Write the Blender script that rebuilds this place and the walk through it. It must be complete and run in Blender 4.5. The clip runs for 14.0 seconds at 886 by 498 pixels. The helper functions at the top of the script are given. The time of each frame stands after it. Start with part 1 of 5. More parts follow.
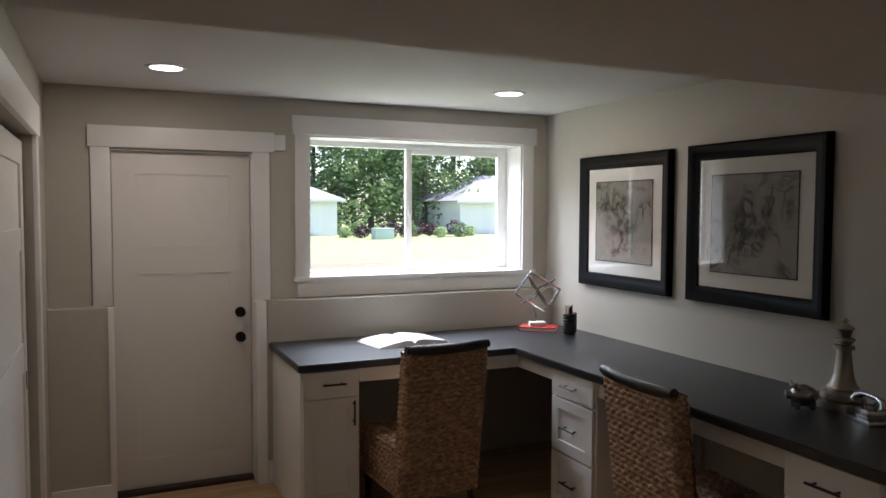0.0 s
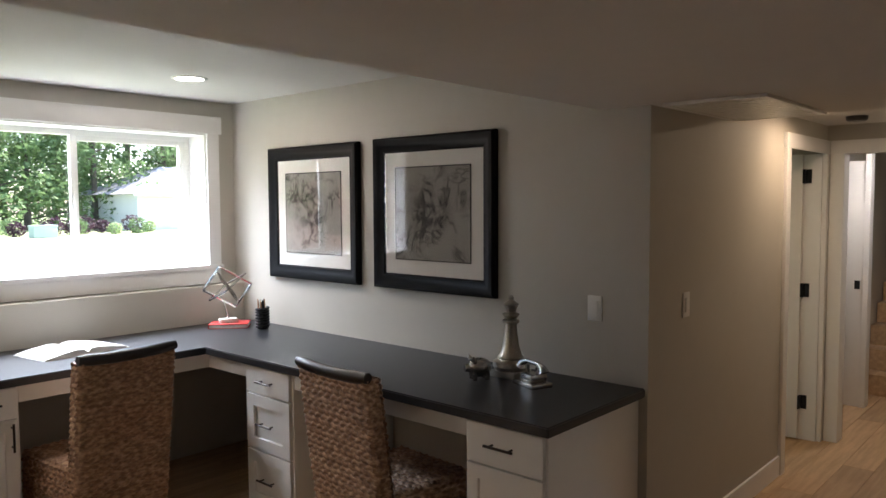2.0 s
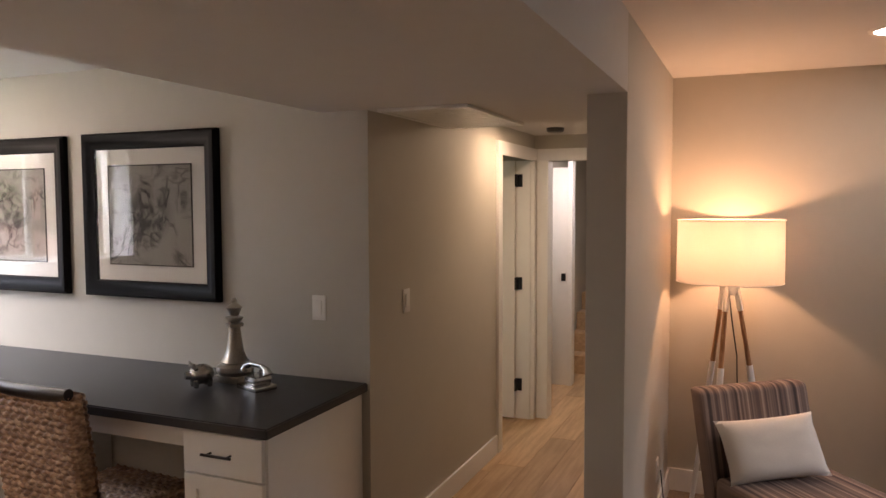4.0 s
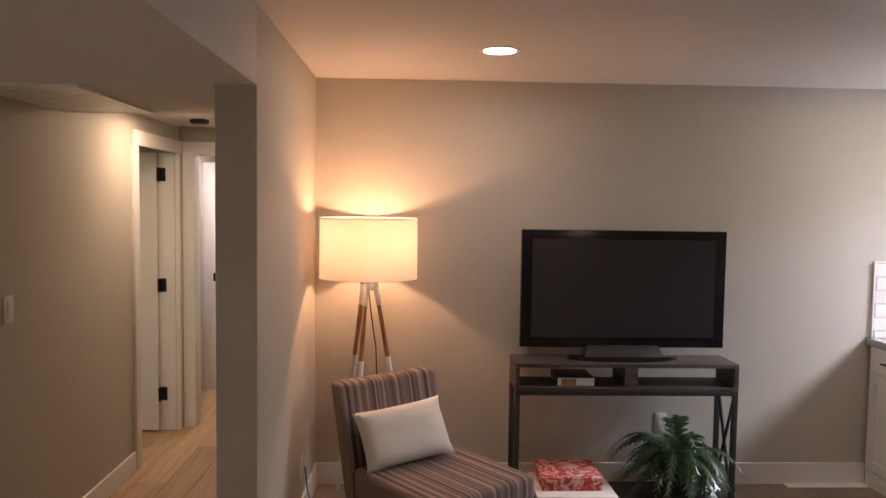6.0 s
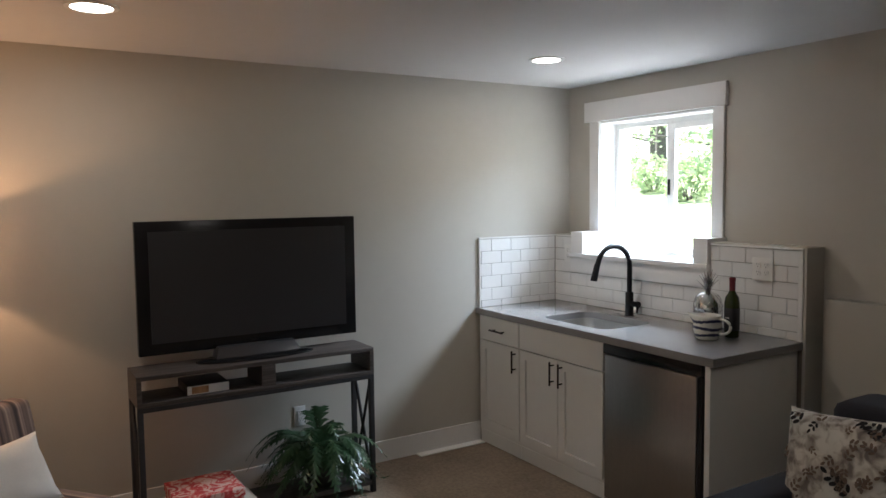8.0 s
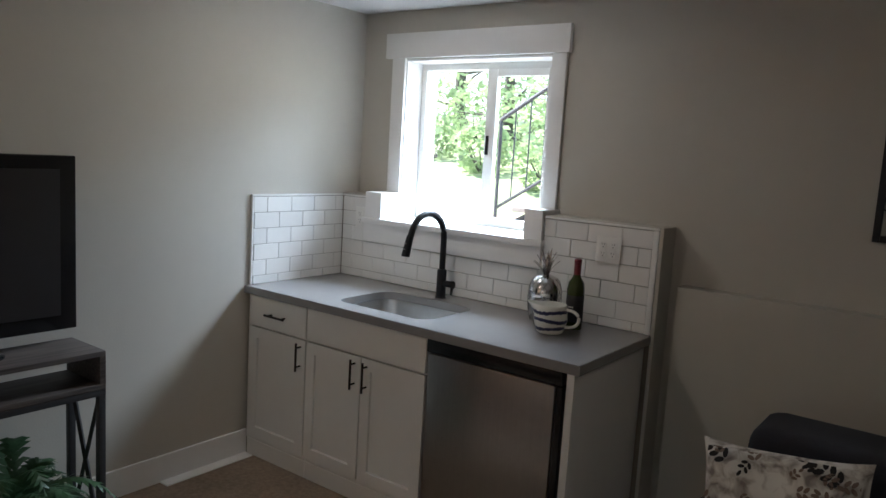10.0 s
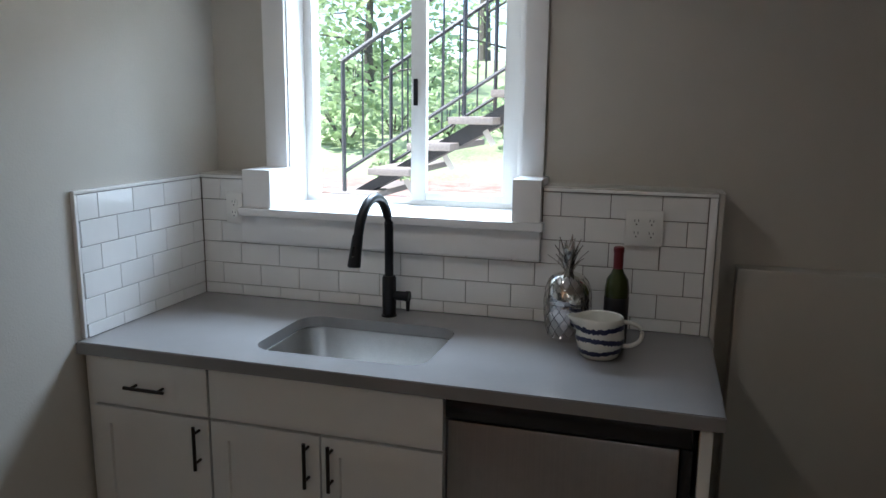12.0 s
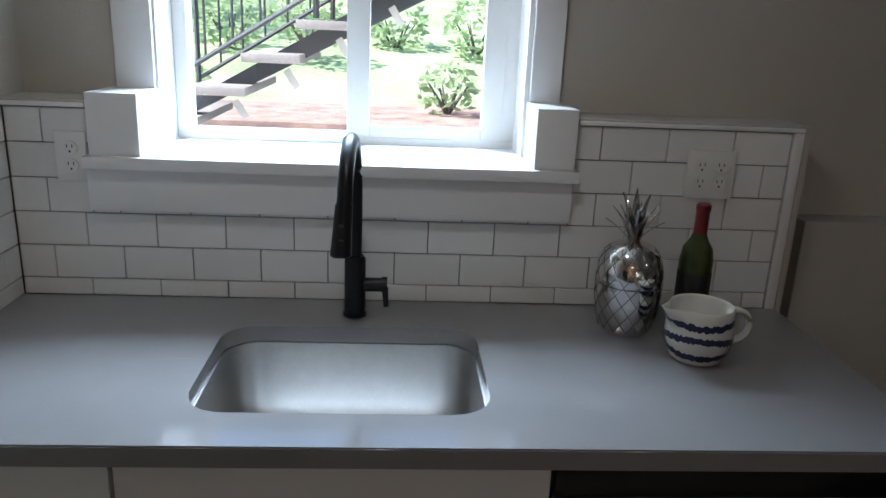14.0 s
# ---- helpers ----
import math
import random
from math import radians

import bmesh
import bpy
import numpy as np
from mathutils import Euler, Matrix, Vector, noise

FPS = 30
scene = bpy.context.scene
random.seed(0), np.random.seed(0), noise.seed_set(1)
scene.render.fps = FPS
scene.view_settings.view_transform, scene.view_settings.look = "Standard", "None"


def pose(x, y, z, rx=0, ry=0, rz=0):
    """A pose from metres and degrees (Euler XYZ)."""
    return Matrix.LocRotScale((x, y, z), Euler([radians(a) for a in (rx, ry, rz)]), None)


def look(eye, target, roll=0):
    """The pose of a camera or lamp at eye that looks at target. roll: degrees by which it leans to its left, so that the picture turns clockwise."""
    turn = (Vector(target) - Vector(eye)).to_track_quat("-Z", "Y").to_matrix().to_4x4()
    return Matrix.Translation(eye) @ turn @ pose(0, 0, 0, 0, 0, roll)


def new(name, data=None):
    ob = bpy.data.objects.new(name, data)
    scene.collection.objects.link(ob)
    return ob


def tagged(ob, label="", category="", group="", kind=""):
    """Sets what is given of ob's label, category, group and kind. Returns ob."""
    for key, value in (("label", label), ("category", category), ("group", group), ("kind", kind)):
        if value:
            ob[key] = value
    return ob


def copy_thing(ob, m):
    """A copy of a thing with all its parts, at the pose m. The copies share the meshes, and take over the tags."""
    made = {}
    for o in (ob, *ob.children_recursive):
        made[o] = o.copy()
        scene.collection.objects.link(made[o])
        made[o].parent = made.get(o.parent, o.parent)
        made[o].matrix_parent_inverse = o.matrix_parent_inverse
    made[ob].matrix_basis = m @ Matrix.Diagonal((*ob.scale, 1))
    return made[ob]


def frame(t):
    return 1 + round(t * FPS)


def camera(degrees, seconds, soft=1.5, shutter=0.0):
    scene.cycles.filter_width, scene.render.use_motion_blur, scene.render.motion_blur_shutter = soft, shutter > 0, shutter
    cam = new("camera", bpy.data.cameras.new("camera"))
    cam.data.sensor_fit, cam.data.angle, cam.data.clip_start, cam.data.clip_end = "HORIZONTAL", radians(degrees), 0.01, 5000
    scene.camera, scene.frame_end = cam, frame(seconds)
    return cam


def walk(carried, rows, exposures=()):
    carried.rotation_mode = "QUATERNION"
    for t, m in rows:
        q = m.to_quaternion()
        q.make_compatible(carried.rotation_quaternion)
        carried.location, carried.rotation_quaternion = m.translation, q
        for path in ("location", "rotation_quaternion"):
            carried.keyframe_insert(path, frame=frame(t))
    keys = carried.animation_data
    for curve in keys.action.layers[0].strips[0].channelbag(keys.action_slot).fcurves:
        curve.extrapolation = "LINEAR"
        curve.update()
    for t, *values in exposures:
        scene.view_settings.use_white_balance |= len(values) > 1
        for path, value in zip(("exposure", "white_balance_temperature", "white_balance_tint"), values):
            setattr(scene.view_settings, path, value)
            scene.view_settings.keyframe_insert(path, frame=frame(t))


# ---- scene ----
cam = camera(61.9, 14.0)
PATH = [
    (0, (0.367, 0.323, 1.684), (1.193, 2.141, 1.581), 0.2),
    (0.5, (0.356, 0.338, 1.681), (1.391, 2.046, 1.565), -0.3),
    (1, (0.356, 0.354, 1.679), (1.579, 1.932, 1.562), -0.1),
    (1.5, (0.367, 0.362, 1.676), (1.719, 1.831, 1.557), -0.1),
    (2, (0.379, 0.353, 1.676), (1.867, 1.684, 1.553), -0.3),
    (2.5, (0.379, 0.313, 1.688), (1.97, 1.518, 1.554), -0.6),
    (2.7, (0.423, 0.301, 1.682), (2.047, 1.461, 1.55), -0.6),
    (4.8, (0.423, 0.157, 1.674), (2.37, 0.598, 1.552), -0.1),
    (5, (0.433, 0.143, 1.677), (2.399, 0.49, 1.555), -0.1),
    (5.5, (0.449, 0.106, 1.671), (2.44, 0.259, 1.557), 0.5),
    (6, (0.529, 0.09, 1.669), (2.523, 0.011, 1.547), 0.8),
    (6.5, (0.637, 0.063, 1.672), (2.607, -0.257, 1.546), 0.0),
    (7, (0.701, 0.024, 1.671), (2.628, -0.496, 1.545), -0.9),
    (7.5, (0.737, 0.029, 1.654), (2.587, -0.719, 1.519), -0.3),
    (8, (0.815, 0.08, 1.644), (2.515, -0.964, 1.499), -0.7),
    (8.5, (0.962, 0.104, 1.637), (2.494, -1.167, 1.452), 0.7),
    (9, (1.237, -0.016, 1.623), (2.628, -1.438, 1.422), -0.1),
    (9.2, (1.352, -0.075, 1.627), (2.7, -1.538, 1.418), 1.0),
    (11.3, (2.703, -0.624, 1.632), (3.547, -2.411, 1.322), 1.9),
    (11.5, (2.847, -0.695, 1.632), (3.616, -2.515, 1.321), 1.6),
    (12, (3.139, -0.858, 1.617), (3.69, -2.744, 1.244), 0.6),
    (12.5, (3.386, -1.098, 1.595), (3.757, -3.019, 1.182), 1.1),
    (13, (3.634, -1.285, 1.569), (3.834, -3.222, 1.111), 3.1),
    (13.5, (3.838, -1.423, 1.574), (3.83, -3.347, 1.028), 2.0),
    (14, (3.925, -1.577, 1.558), (3.802, -3.489, 0.984), 2.5),
]
walk(cam, [(t, look(eye, target, roll)) for t, eye, target, roll in PATH],
     exposures=[(0.0, 1.55, 6250, 16), (1.5, 1.9, 6200, 16), (2.5, 2.65, 6300, 17), (5.0, 2.8, 6900, 27), (6.5, 2.8, 6600, 24), (7.5, 2.5, 6050, 14),
                (9.0, 2.3, 5950, 10), (11.5, 1.75, 5600, 9), (14.0, 1.6, 5550, 9)])

# ---- world, sun, large lights ----
world = bpy.data.worlds.new("sky")
scene.world = world
world.use_nodes = True
wn = world.node_tree.nodes
sky = wn.new("ShaderNodeTexSky")
sky.sky_type, sky.sun_disc = "NISHITA", False
sky.sun_elevation, sky.sun_rotation = radians(52), radians(90)
wn["Background"].inputs[1].default_value = 0.15
world.node_tree.links.new(sky.outputs[0], wn["Background"].inputs[0])
sun = new("sun", bpy.data.lights.new("sun", "SUN"))
sun.data.energy, sun.data.angle, sun.data.color = 5.0, radians(2), (1.0, 0.95, 0.88)
sun.matrix_world = look((0, 0, 0), (-0.62, -0.04, -0.78))


def area_light(name, at, to, sx, sy, watts, colour):
    ob = new(name, bpy.data.lights.new(name, "AREA"))
    ob.data.shape, ob.data.size, ob.data.size_y = "RECTANGLE", sx, sy
    ob.data.energy, ob.data.color = watts, colour
    ob.matrix_world = look(at, to)
    return ob


# added lamps outside, above each window, standing in for sky light
area_light("window_light", (2.31, 5.80, 2.80), (2.31, 4.2, 1.25), 1.7, 1.0, 95, (0.86, 0.94, 1.0))
area_light("window_light", (4.06, -4.40, 2.66), (4.06, -2.6, 0.7), 1.2, 0.9, 66, (0.80, 0.91, 1.0))

# ---- materials ----


def material(name, colour, rough=0.5, metal=0.0, vary=0.06, scale=6.0, bump=0.0, bump_scale=80.0, spread=0.0, spec=0.5):
    m = bpy.data.materials.new(name)
    m.use_nodes = True
    n, l = m.node_tree.nodes, m.node_tree.links
    b = n["Principled BSDF"]
    b.inputs["Roughness"].default_value, b.inputs["Metallic"].default_value = rough, metal
    b.inputs["Specular IOR Level"].default_value = spec
    co = n.new("ShaderNodeTexCoord")
    big, fine = n.new("ShaderNodeTexNoise"), n.new("ShaderNodeTexNoise")
    big.inputs["Scale"].default_value, big.inputs["Detail"].default_value = scale * 0.25, 4
    fine.inputs["Scale"].default_value, fine.inputs["Detail"].default_value = scale * 6, 3
    add = n.new("ShaderNodeMath")
    add.operation = "ADD"
    l.new(co.outputs["Object"], big.inputs[0]), l.new(co.outputs["Object"], fine.inputs[0])
    l.new(big.outputs[0], add.inputs[0]), l.new(fine.outputs[0], add.inputs[1])
    value = n.new("ShaderNodeMapRange")
    value.inputs[1].default_value, value.inputs[2].default_value = 0.6, 1.4
    value.inputs[3].default_value, value.inputs[4].default_value = 1 - vary, 1 + vary
    l.new(add.outputs[0], value.inputs[0])
    hsv = n.new("ShaderNodeHueSaturation")
    hsv.inputs["Color"].default_value = (*colour, 1)
    last = value.outputs[0]
    if spread:
        info, ran, mul = n.new("ShaderNodeObjectInfo"), n.new("ShaderNodeMapRange"), n.new("ShaderNodeMath")
        ran.inputs[3].default_value, ran.inputs[4].default_value = 1 - spread, 1 + spread
        mul.operation = "MULTIPLY"
        l.new(info.outputs["Random"], ran.inputs[0])
        l.new(ran.outputs[0], mul.inputs[0]), l.new(last, mul.inputs[1])
        last = mul.outputs[0]
    l.new(last, hsv.inputs["Value"])
    l.new(hsv.outputs[0], b.inputs["Base Color"])
    if bump:
        tex, bp = n.new("ShaderNodeTexNoise"), n.new("ShaderNodeBump")
        tex.inputs["Scale"].default_value, tex.inputs["Detail"].default_value = bump_scale, 4
        bp.inputs["Strength"].default_value, bp.inputs["Distance"].default_value = bump, 0.003
        l.new(co.outputs["Object"], tex.inputs[0]), l.new(tex.outputs[0], bp.inputs["Height"])
        l.new(bp.outputs[0], b.inputs["Normal"])
    return m


def streaked(name, dark, light, rough, stretch, scale=4.0, spread=0.0, metal=0.0, bump=0.0, mid=None):
    """Grain or stripes: noise stretched along an axis."""
    m = material(name, light, rough, metal, spread=spread)
    n, l = m.node_tree.nodes, m.node_tree.links
    mp, tex, ramp = n.new("ShaderNodeMapping"), n.new("ShaderNodeTexNoise"), n.new("ShaderNodeValToRGB")
    mp.inputs["Scale"].default_value = stretch
    tex.inputs["Scale"].default_value, tex.inputs["Detail"].default_value = scale, 6
    ramp.color_ramp.elements[0].position, ramp.color_ramp.elements[1].position = 0.36, 0.64
    ramp.color_ramp.elements[0].color, ramp.color_ramp.elements[1].color = (*dark, 1), (*light, 1)
    if mid:
        ramp.color_ramp.elements.new(0.5).color = (*mid, 1)
    l.new(n["Texture Coordinate"].outputs["Object"], mp.inputs[0])
    if spread:
        info, addv = n["Object Info"], n.new("ShaderNodeVectorMath")
        l.new(mp.outputs[0], addv.inputs[0])
        sc = n.new("ShaderNodeMath")
        sc.operation = "MULTIPLY"
        sc.inputs[1].default_value = 37
        l.new(info.outputs["Random"], sc.inputs[0]), l.new(sc.outputs[0], addv.inputs[1])
        l.new(addv.outputs[0], tex.inputs[0])
    else:
        l.new(mp.outputs[0], tex.inputs[0])
    l.new(tex.outputs[0], ramp.inputs[0]), l.new(ramp.outputs[0], n["Hue/Saturation/Value"].inputs["Color"])
    if bump:
        bp = n.new("ShaderNodeBump")
        bp.inputs["Strength"].default_value, bp.inputs["Distance"].default_value = bump, 0.002
        l.new(tex.outputs[0], bp.inputs["Height"]), l.new(bp.outputs[0], n["Principled BSDF"].inputs["Normal"])
    return m


def clear_pane(name, gloss=1.0, tint=(1, 1, 1), rough=0.0, ior=1.5):
    m = bpy.data.materials.new(name)
    m.use_nodes = True
    n, l = m.node_tree.nodes, m.node_tree.links
    n.remove(n["Principled BSDF"])
    mix, tr, gl, fr = (n.new("ShaderNode" + k) for k in ("MixShader", "BsdfTransparent", "BsdfGlossy", "Fresnel"))
    tr.inputs[0].default_value = (*tint, 1)
    gl.inputs["Color"].default_value = (gloss, gloss, gloss, 1)
    gl.inputs["Roughness"].default_value, fr.inputs[0].default_value = rough, ior
    l.new(fr.outputs[0], mix.inputs[0]), l.new(tr.outputs[0], mix.inputs[1]), l.new(gl.outputs[0], mix.inputs[2])
    l.new(mix.outputs[0], n["Material Output"].inputs[0])
    return m


def glowing(name, colour, strength):
    m = bpy.data.materials.new(name)
    m.use_nodes = True
    b = m.node_tree.nodes["Principled BSDF"]
    b.inputs["Base Color"].default_value = (*colour, 1)
    b.inputs["Emission Color"].default_value, b.inputs["Emission Strength"].default_value = (*colour, 1), strength
    return m


WALL = material("greige wall paint", (0.50, 0.47, 0.41), 0.62, vary=0.025, scale=2, bump=0.25, bump_scale=160)
CEIL = material("ceiling paint", (0.64, 0.62, 0.60), 0.8, vary=0.02, scale=2, bump=0.3, bump_scale=120)
TRIM = material("white trim paint", (0.80, 0.79, 0.77), 0.38, vary=0.02, scale=3, bump=0.05, bump_scale=60)
CAB = material("white cabinet lacquer", (0.78, 0.77, 0.74), 0.36, vary=0.02, scale=3, bump=0.04, bump_scale=60)
DOORP = material("white door paint", (0.74, 0.71, 0.67), 0.42, vary=0.02, scale=3, bump=0.08, bump_scale=90)
OAK = streaked("light oak plank", (0.41, 0.26, 0.135), (0.54, 0.36, 0.20), 0.42, (0.9, 10, 10), 3.0, spread=0.16, bump=0.15)
CARPET = material("taupe carpet pile", (0.27, 0.21, 0.155), 0.97, vary=0.28, scale=9, bump=1.0, bump_scale=320, spec=0.1)
GROUT = material("dark floor joint", (0.10, 0.07, 0.05), 0.9)
BLACKM = material("matte black metal", (0.018, 0.018, 0.02), 0.38, 0.6, vary=0.1, scale=20)
BRONZE = material("dark bronze pull", (0.035, 0.028, 0.025), 0.3, 0.8, vary=0.1, scale=20)
DESKTOP = material("black laminate", (0.022, 0.022, 0.026), 0.36, vary=0.12, scale=12, bump=0.12, bump_scale=300)
QUARTZ = material("grey quartz", (0.25, 0.243, 0.24), 0.08, vary=0.05, scale=40, bump=0.02, bump_scale=200)
TILE = material("white glazed tile", (0.80, 0.79, 0.76), 0.09, vary=0.015, scale=5, bump=0.05, bump_scale=14, spread=0.03)
JOINT = material("grey tile joint", (0.20, 0.17, 0.14), 0.9, vary=0.1, scale=30)
STEEL = streaked("brushed steel", (0.40, 0.39, 0.39), (0.425, 0.415, 0.41), 0.3, (60, 60, 1.0), 4.0, metal=1.0)
SINK = streaked("brushed sink steel", (0.50, 0.49, 0.47), (0.525, 0.515, 0.495), 0.38, (60, 2, 60), 4.0, metal=1.0)
CHROME = material("polished chrome", (0.72, 0.70, 0.68), 0.08, 1.0, vary=0.04, scale=20)
PEWTER = material("aged pewter", (0.42, 0.39, 0.34), 0.33, 1.0, vary=0.25, scale=25, bump=0.2, bump_scale=90)
FRAMEB = material("black picture frame", (0.005, 0.005, 0.006), 0.42, vary=0.15, scale=15, spec=0.09)
MAT = material("white mat board", (0.78, 0.77, 0.73), 0.8, vary=0.02, scale=8)
WICKER = streaked("woven seagrass", (0.22, 0.12, 0.07), (0.54, 0.36, 0.225), 0.42, (18, 18, 36), 1.8, bump=0.2, mid=(0.35, 0.205, 0.12))
SILVER = material("satin silver", (0.50, 0.48, 0.46), 0.24, 1.0, vary=0.1, scale=20)
LEATHER = material("black leather", (0.015, 0.013, 0.013), 0.28, vary=0.15, scale=12, bump=0.2, bump_scale=120)
DARKWOOD = material("dark stained wood", (0.03, 0.018, 0.012), 0.4, vary=0.2, scale=10)
PAPER = material("white paper", (0.85, 0.84, 0.81), 0.8, vary=0.02, scale=10)
RED = material("red cloth cover", (0.48, 0.035, 0.03), 0.6, vary=0.1, scale=20)
LEGWOOD = streaked("lamp leg wood", (0.30, 0.15, 0.07), (0.50, 0.28, 0.14), 0.45, (20, 20, 1.5), 4.0)
WHITEP = material("white painted metal", (0.82, 0.81, 0.79), 0.35, vary=0.02)
PLASTIC = material("white plastic", (0.78, 0.77, 0.73), 0.3, vary=0.01)
STRIPE = streaked("striped upholstery", (0.055, 0.040, 0.038), (0.36, 0.27, 0.22), 0.9, (30, 0.05, 0.05), 1.6, bump=0.15, mid=(0.17, 0.12, 0.10))
LINEN = material("white linen", (0.72, 0.68, 0.62), 0.95, vary=0.04, scale=20, bump=0.5, bump_scale=400)
CHARCOAL = material("charcoal sofa cloth", (0.020, 0.020, 0.026), 0.95, vary=0.2, scale=30, bump=0.5, bump_scale=400)
GREYWOOD = streaked("grey washed wood", (0.042, 0.035, 0.032), (0.10, 0.085, 0.077), 0.55, (30, 1.2, 30), 3.0, bump=0.2)
SCREEN = material("dark glass screen", (0.030, 0.029, 0.030), 0.35, vary=0.0)
GREYPL = material("dark grey satin plastic", (0.032, 0.031, 0.033), 0.32, vary=0.04, scale=20)
GLOSSB = material("black gloss plastic", (0.010, 0.010, 0.011), 0.18, vary=0.0)
FERN = material("fern leaf", (0.06, 0.115, 0.055), 0.28, vary=0.4, scale=14)
POT = material("black pot", (0.015, 0.014, 0.013), 0.5)
GREENGL = material("dark green bottle glass", (0.035, 0.045, 0.012), 0.05, vary=0.1)
FOIL = material("red bottle foil", (0.16, 0.012, 0.016), 0.35, 0.2)
LABEL = material("black bottle label", (0.012, 0.011, 0.012), 0.5)
CERAM = material("cream ceramic", (0.74, 0.71, 0.63), 0.25, vary=0.03, scale=8, bump=0.25, bump_scale=90)
NAVY = material("navy glaze", (0.015, 0.018, 0.06), 0.3, vary=0.2, scale=20)
GRASS = material("lawn grass", (0.25, 0.30, 0.14), 0.9, vary=0.5, scale=5, bump=1.0, bump_scale=40)
MULCH = material("red bark mulch", (0.27, 0.165, 0.125), 0.95, vary=0.8, scale=22, bump=1.0, bump_scale=30)
PATHM = material("pale gravel", (0.45, 0.42, 0.38), 0.95, vary=0.1, scale=5)
LEAF = material("tree leaf", (0.15, 0.23, 0.10), 0.6, vary=0.5, scale=3, spec=0.25)
LEAF2 = material("bright shrub leaf", (0.34, 0.43, 0.22), 0.6, vary=0.45, scale=4, spec=0.25)
LEAFP = material("purple shrub leaf", (0.05, 0.02, 0.035), 0.6, vary=0.4, scale=8)
BARK = material("grey bark", (0.10, 0.085, 0.07), 0.9, vary=0.4, scale=8, bump=0.8, bump_scale=20)
SIDING = material("white siding", (0.74, 0.74, 0.74), 0.7, vary=0.03)
ROOF = material("grey shingle roof", (0.30, 0.30, 0.32), 0.9, vary=0.15, scale=4, bump=0.5, bump_scale=20)
STAIRW = material("weathered tread", (0.24, 0.20, 0.17), 0.85, vary=0.25, scale=10, bump=0.5, bump_scale=50)
DARKSTEEL = material("dark painted steel", (0.028, 0.028, 0.030), 0.5, vary=0.2, scale=10)


def let_light_through(m, share):
    """Thin leaves pass part of the light that falls on them."""
    n, l = m.node_tree.nodes, m.node_tree.links
    mix, thin = n.new("ShaderNodeMixShader"), n.new("ShaderNodeBsdfTranslucent")
    mix.inputs[0].default_value = share
    l.new(n["Hue/Saturation/Value"].outputs[0], thin.inputs[0])
    l.new(n["Principled BSDF"].outputs[0], mix.inputs[1]), l.new(thin.outputs[0], mix.inputs[2])
    l.new(mix.outputs[0], n["Material Output"].inputs[0])


for leaf_material in (LEAF, LEAF2, LEAFP, FERN):
    let_light_through(leaf_material, 0.4)
BULB = glowing("lamp disc", (1.0, 0.93, 0.86), 4)
PANE = clear_pane("window glass")
PICGLASS = clear_pane("picture glass", ior=1.5)

SHADE = bpy.data.materials.new("linen lamp shade")
SHADE.use_nodes = True
sn, sl = SHADE.node_tree.nodes, SHADE.node_tree.links
smix, stl, sdf = sn.new("ShaderNodeMixShader"), sn.new("ShaderNodeBsdfTranslucent"), sn.new("ShaderNodeBsdfDiffuse")
stl.inputs[0].default_value, sdf.inputs[0].default_value = (0.44, 0.42, 0.40, 1), (0.80, 0.77, 0.72, 1)
smix.inputs[0].default_value = 0.5
sl.new(sdf.outputs[0], smix.inputs[1]), sl.new(stl.outputs[0], smix.inputs[2])
sl.new(smix.outputs[0], sn["Material Output"].inputs[0])


def smoky_art(name, dark, mid, pale, seed):
    m = material(name, pale, 0.8)
    n, l = m.node_tree.nodes, m.node_tree.links
    mp, tex, ramp = n.new("ShaderNodeMapping"), n.new("ShaderNodeTexNoise"), n.new("ShaderNodeValToRGB")
    mp.inputs["Location"].default_value = (seed, seed * 2, 0)
    tex.inputs["Scale"].default_value, tex.inputs["Detail"].default_value = 4.2, 5
    tex.inputs["Distortion"].default_value = 2.2
    e = ramp.color_ramp.elements
    e[0].position, e[0].color, e[1].position, e[1].color = 0.36, (*dark, 1), 0.58, (*pale, 1)
    e.new(0.47).color = (*mid, 1)
    l.new(n["Texture Coordinate"].outputs["Object"], mp.inputs[0]), l.new(mp.outputs[0], tex.inputs[0])
    l.new(tex.outputs[0], ramp.inputs[0]), l.new(ramp.outputs[0], n["Hue/Saturation/Value"].inputs["Color"])
    return m




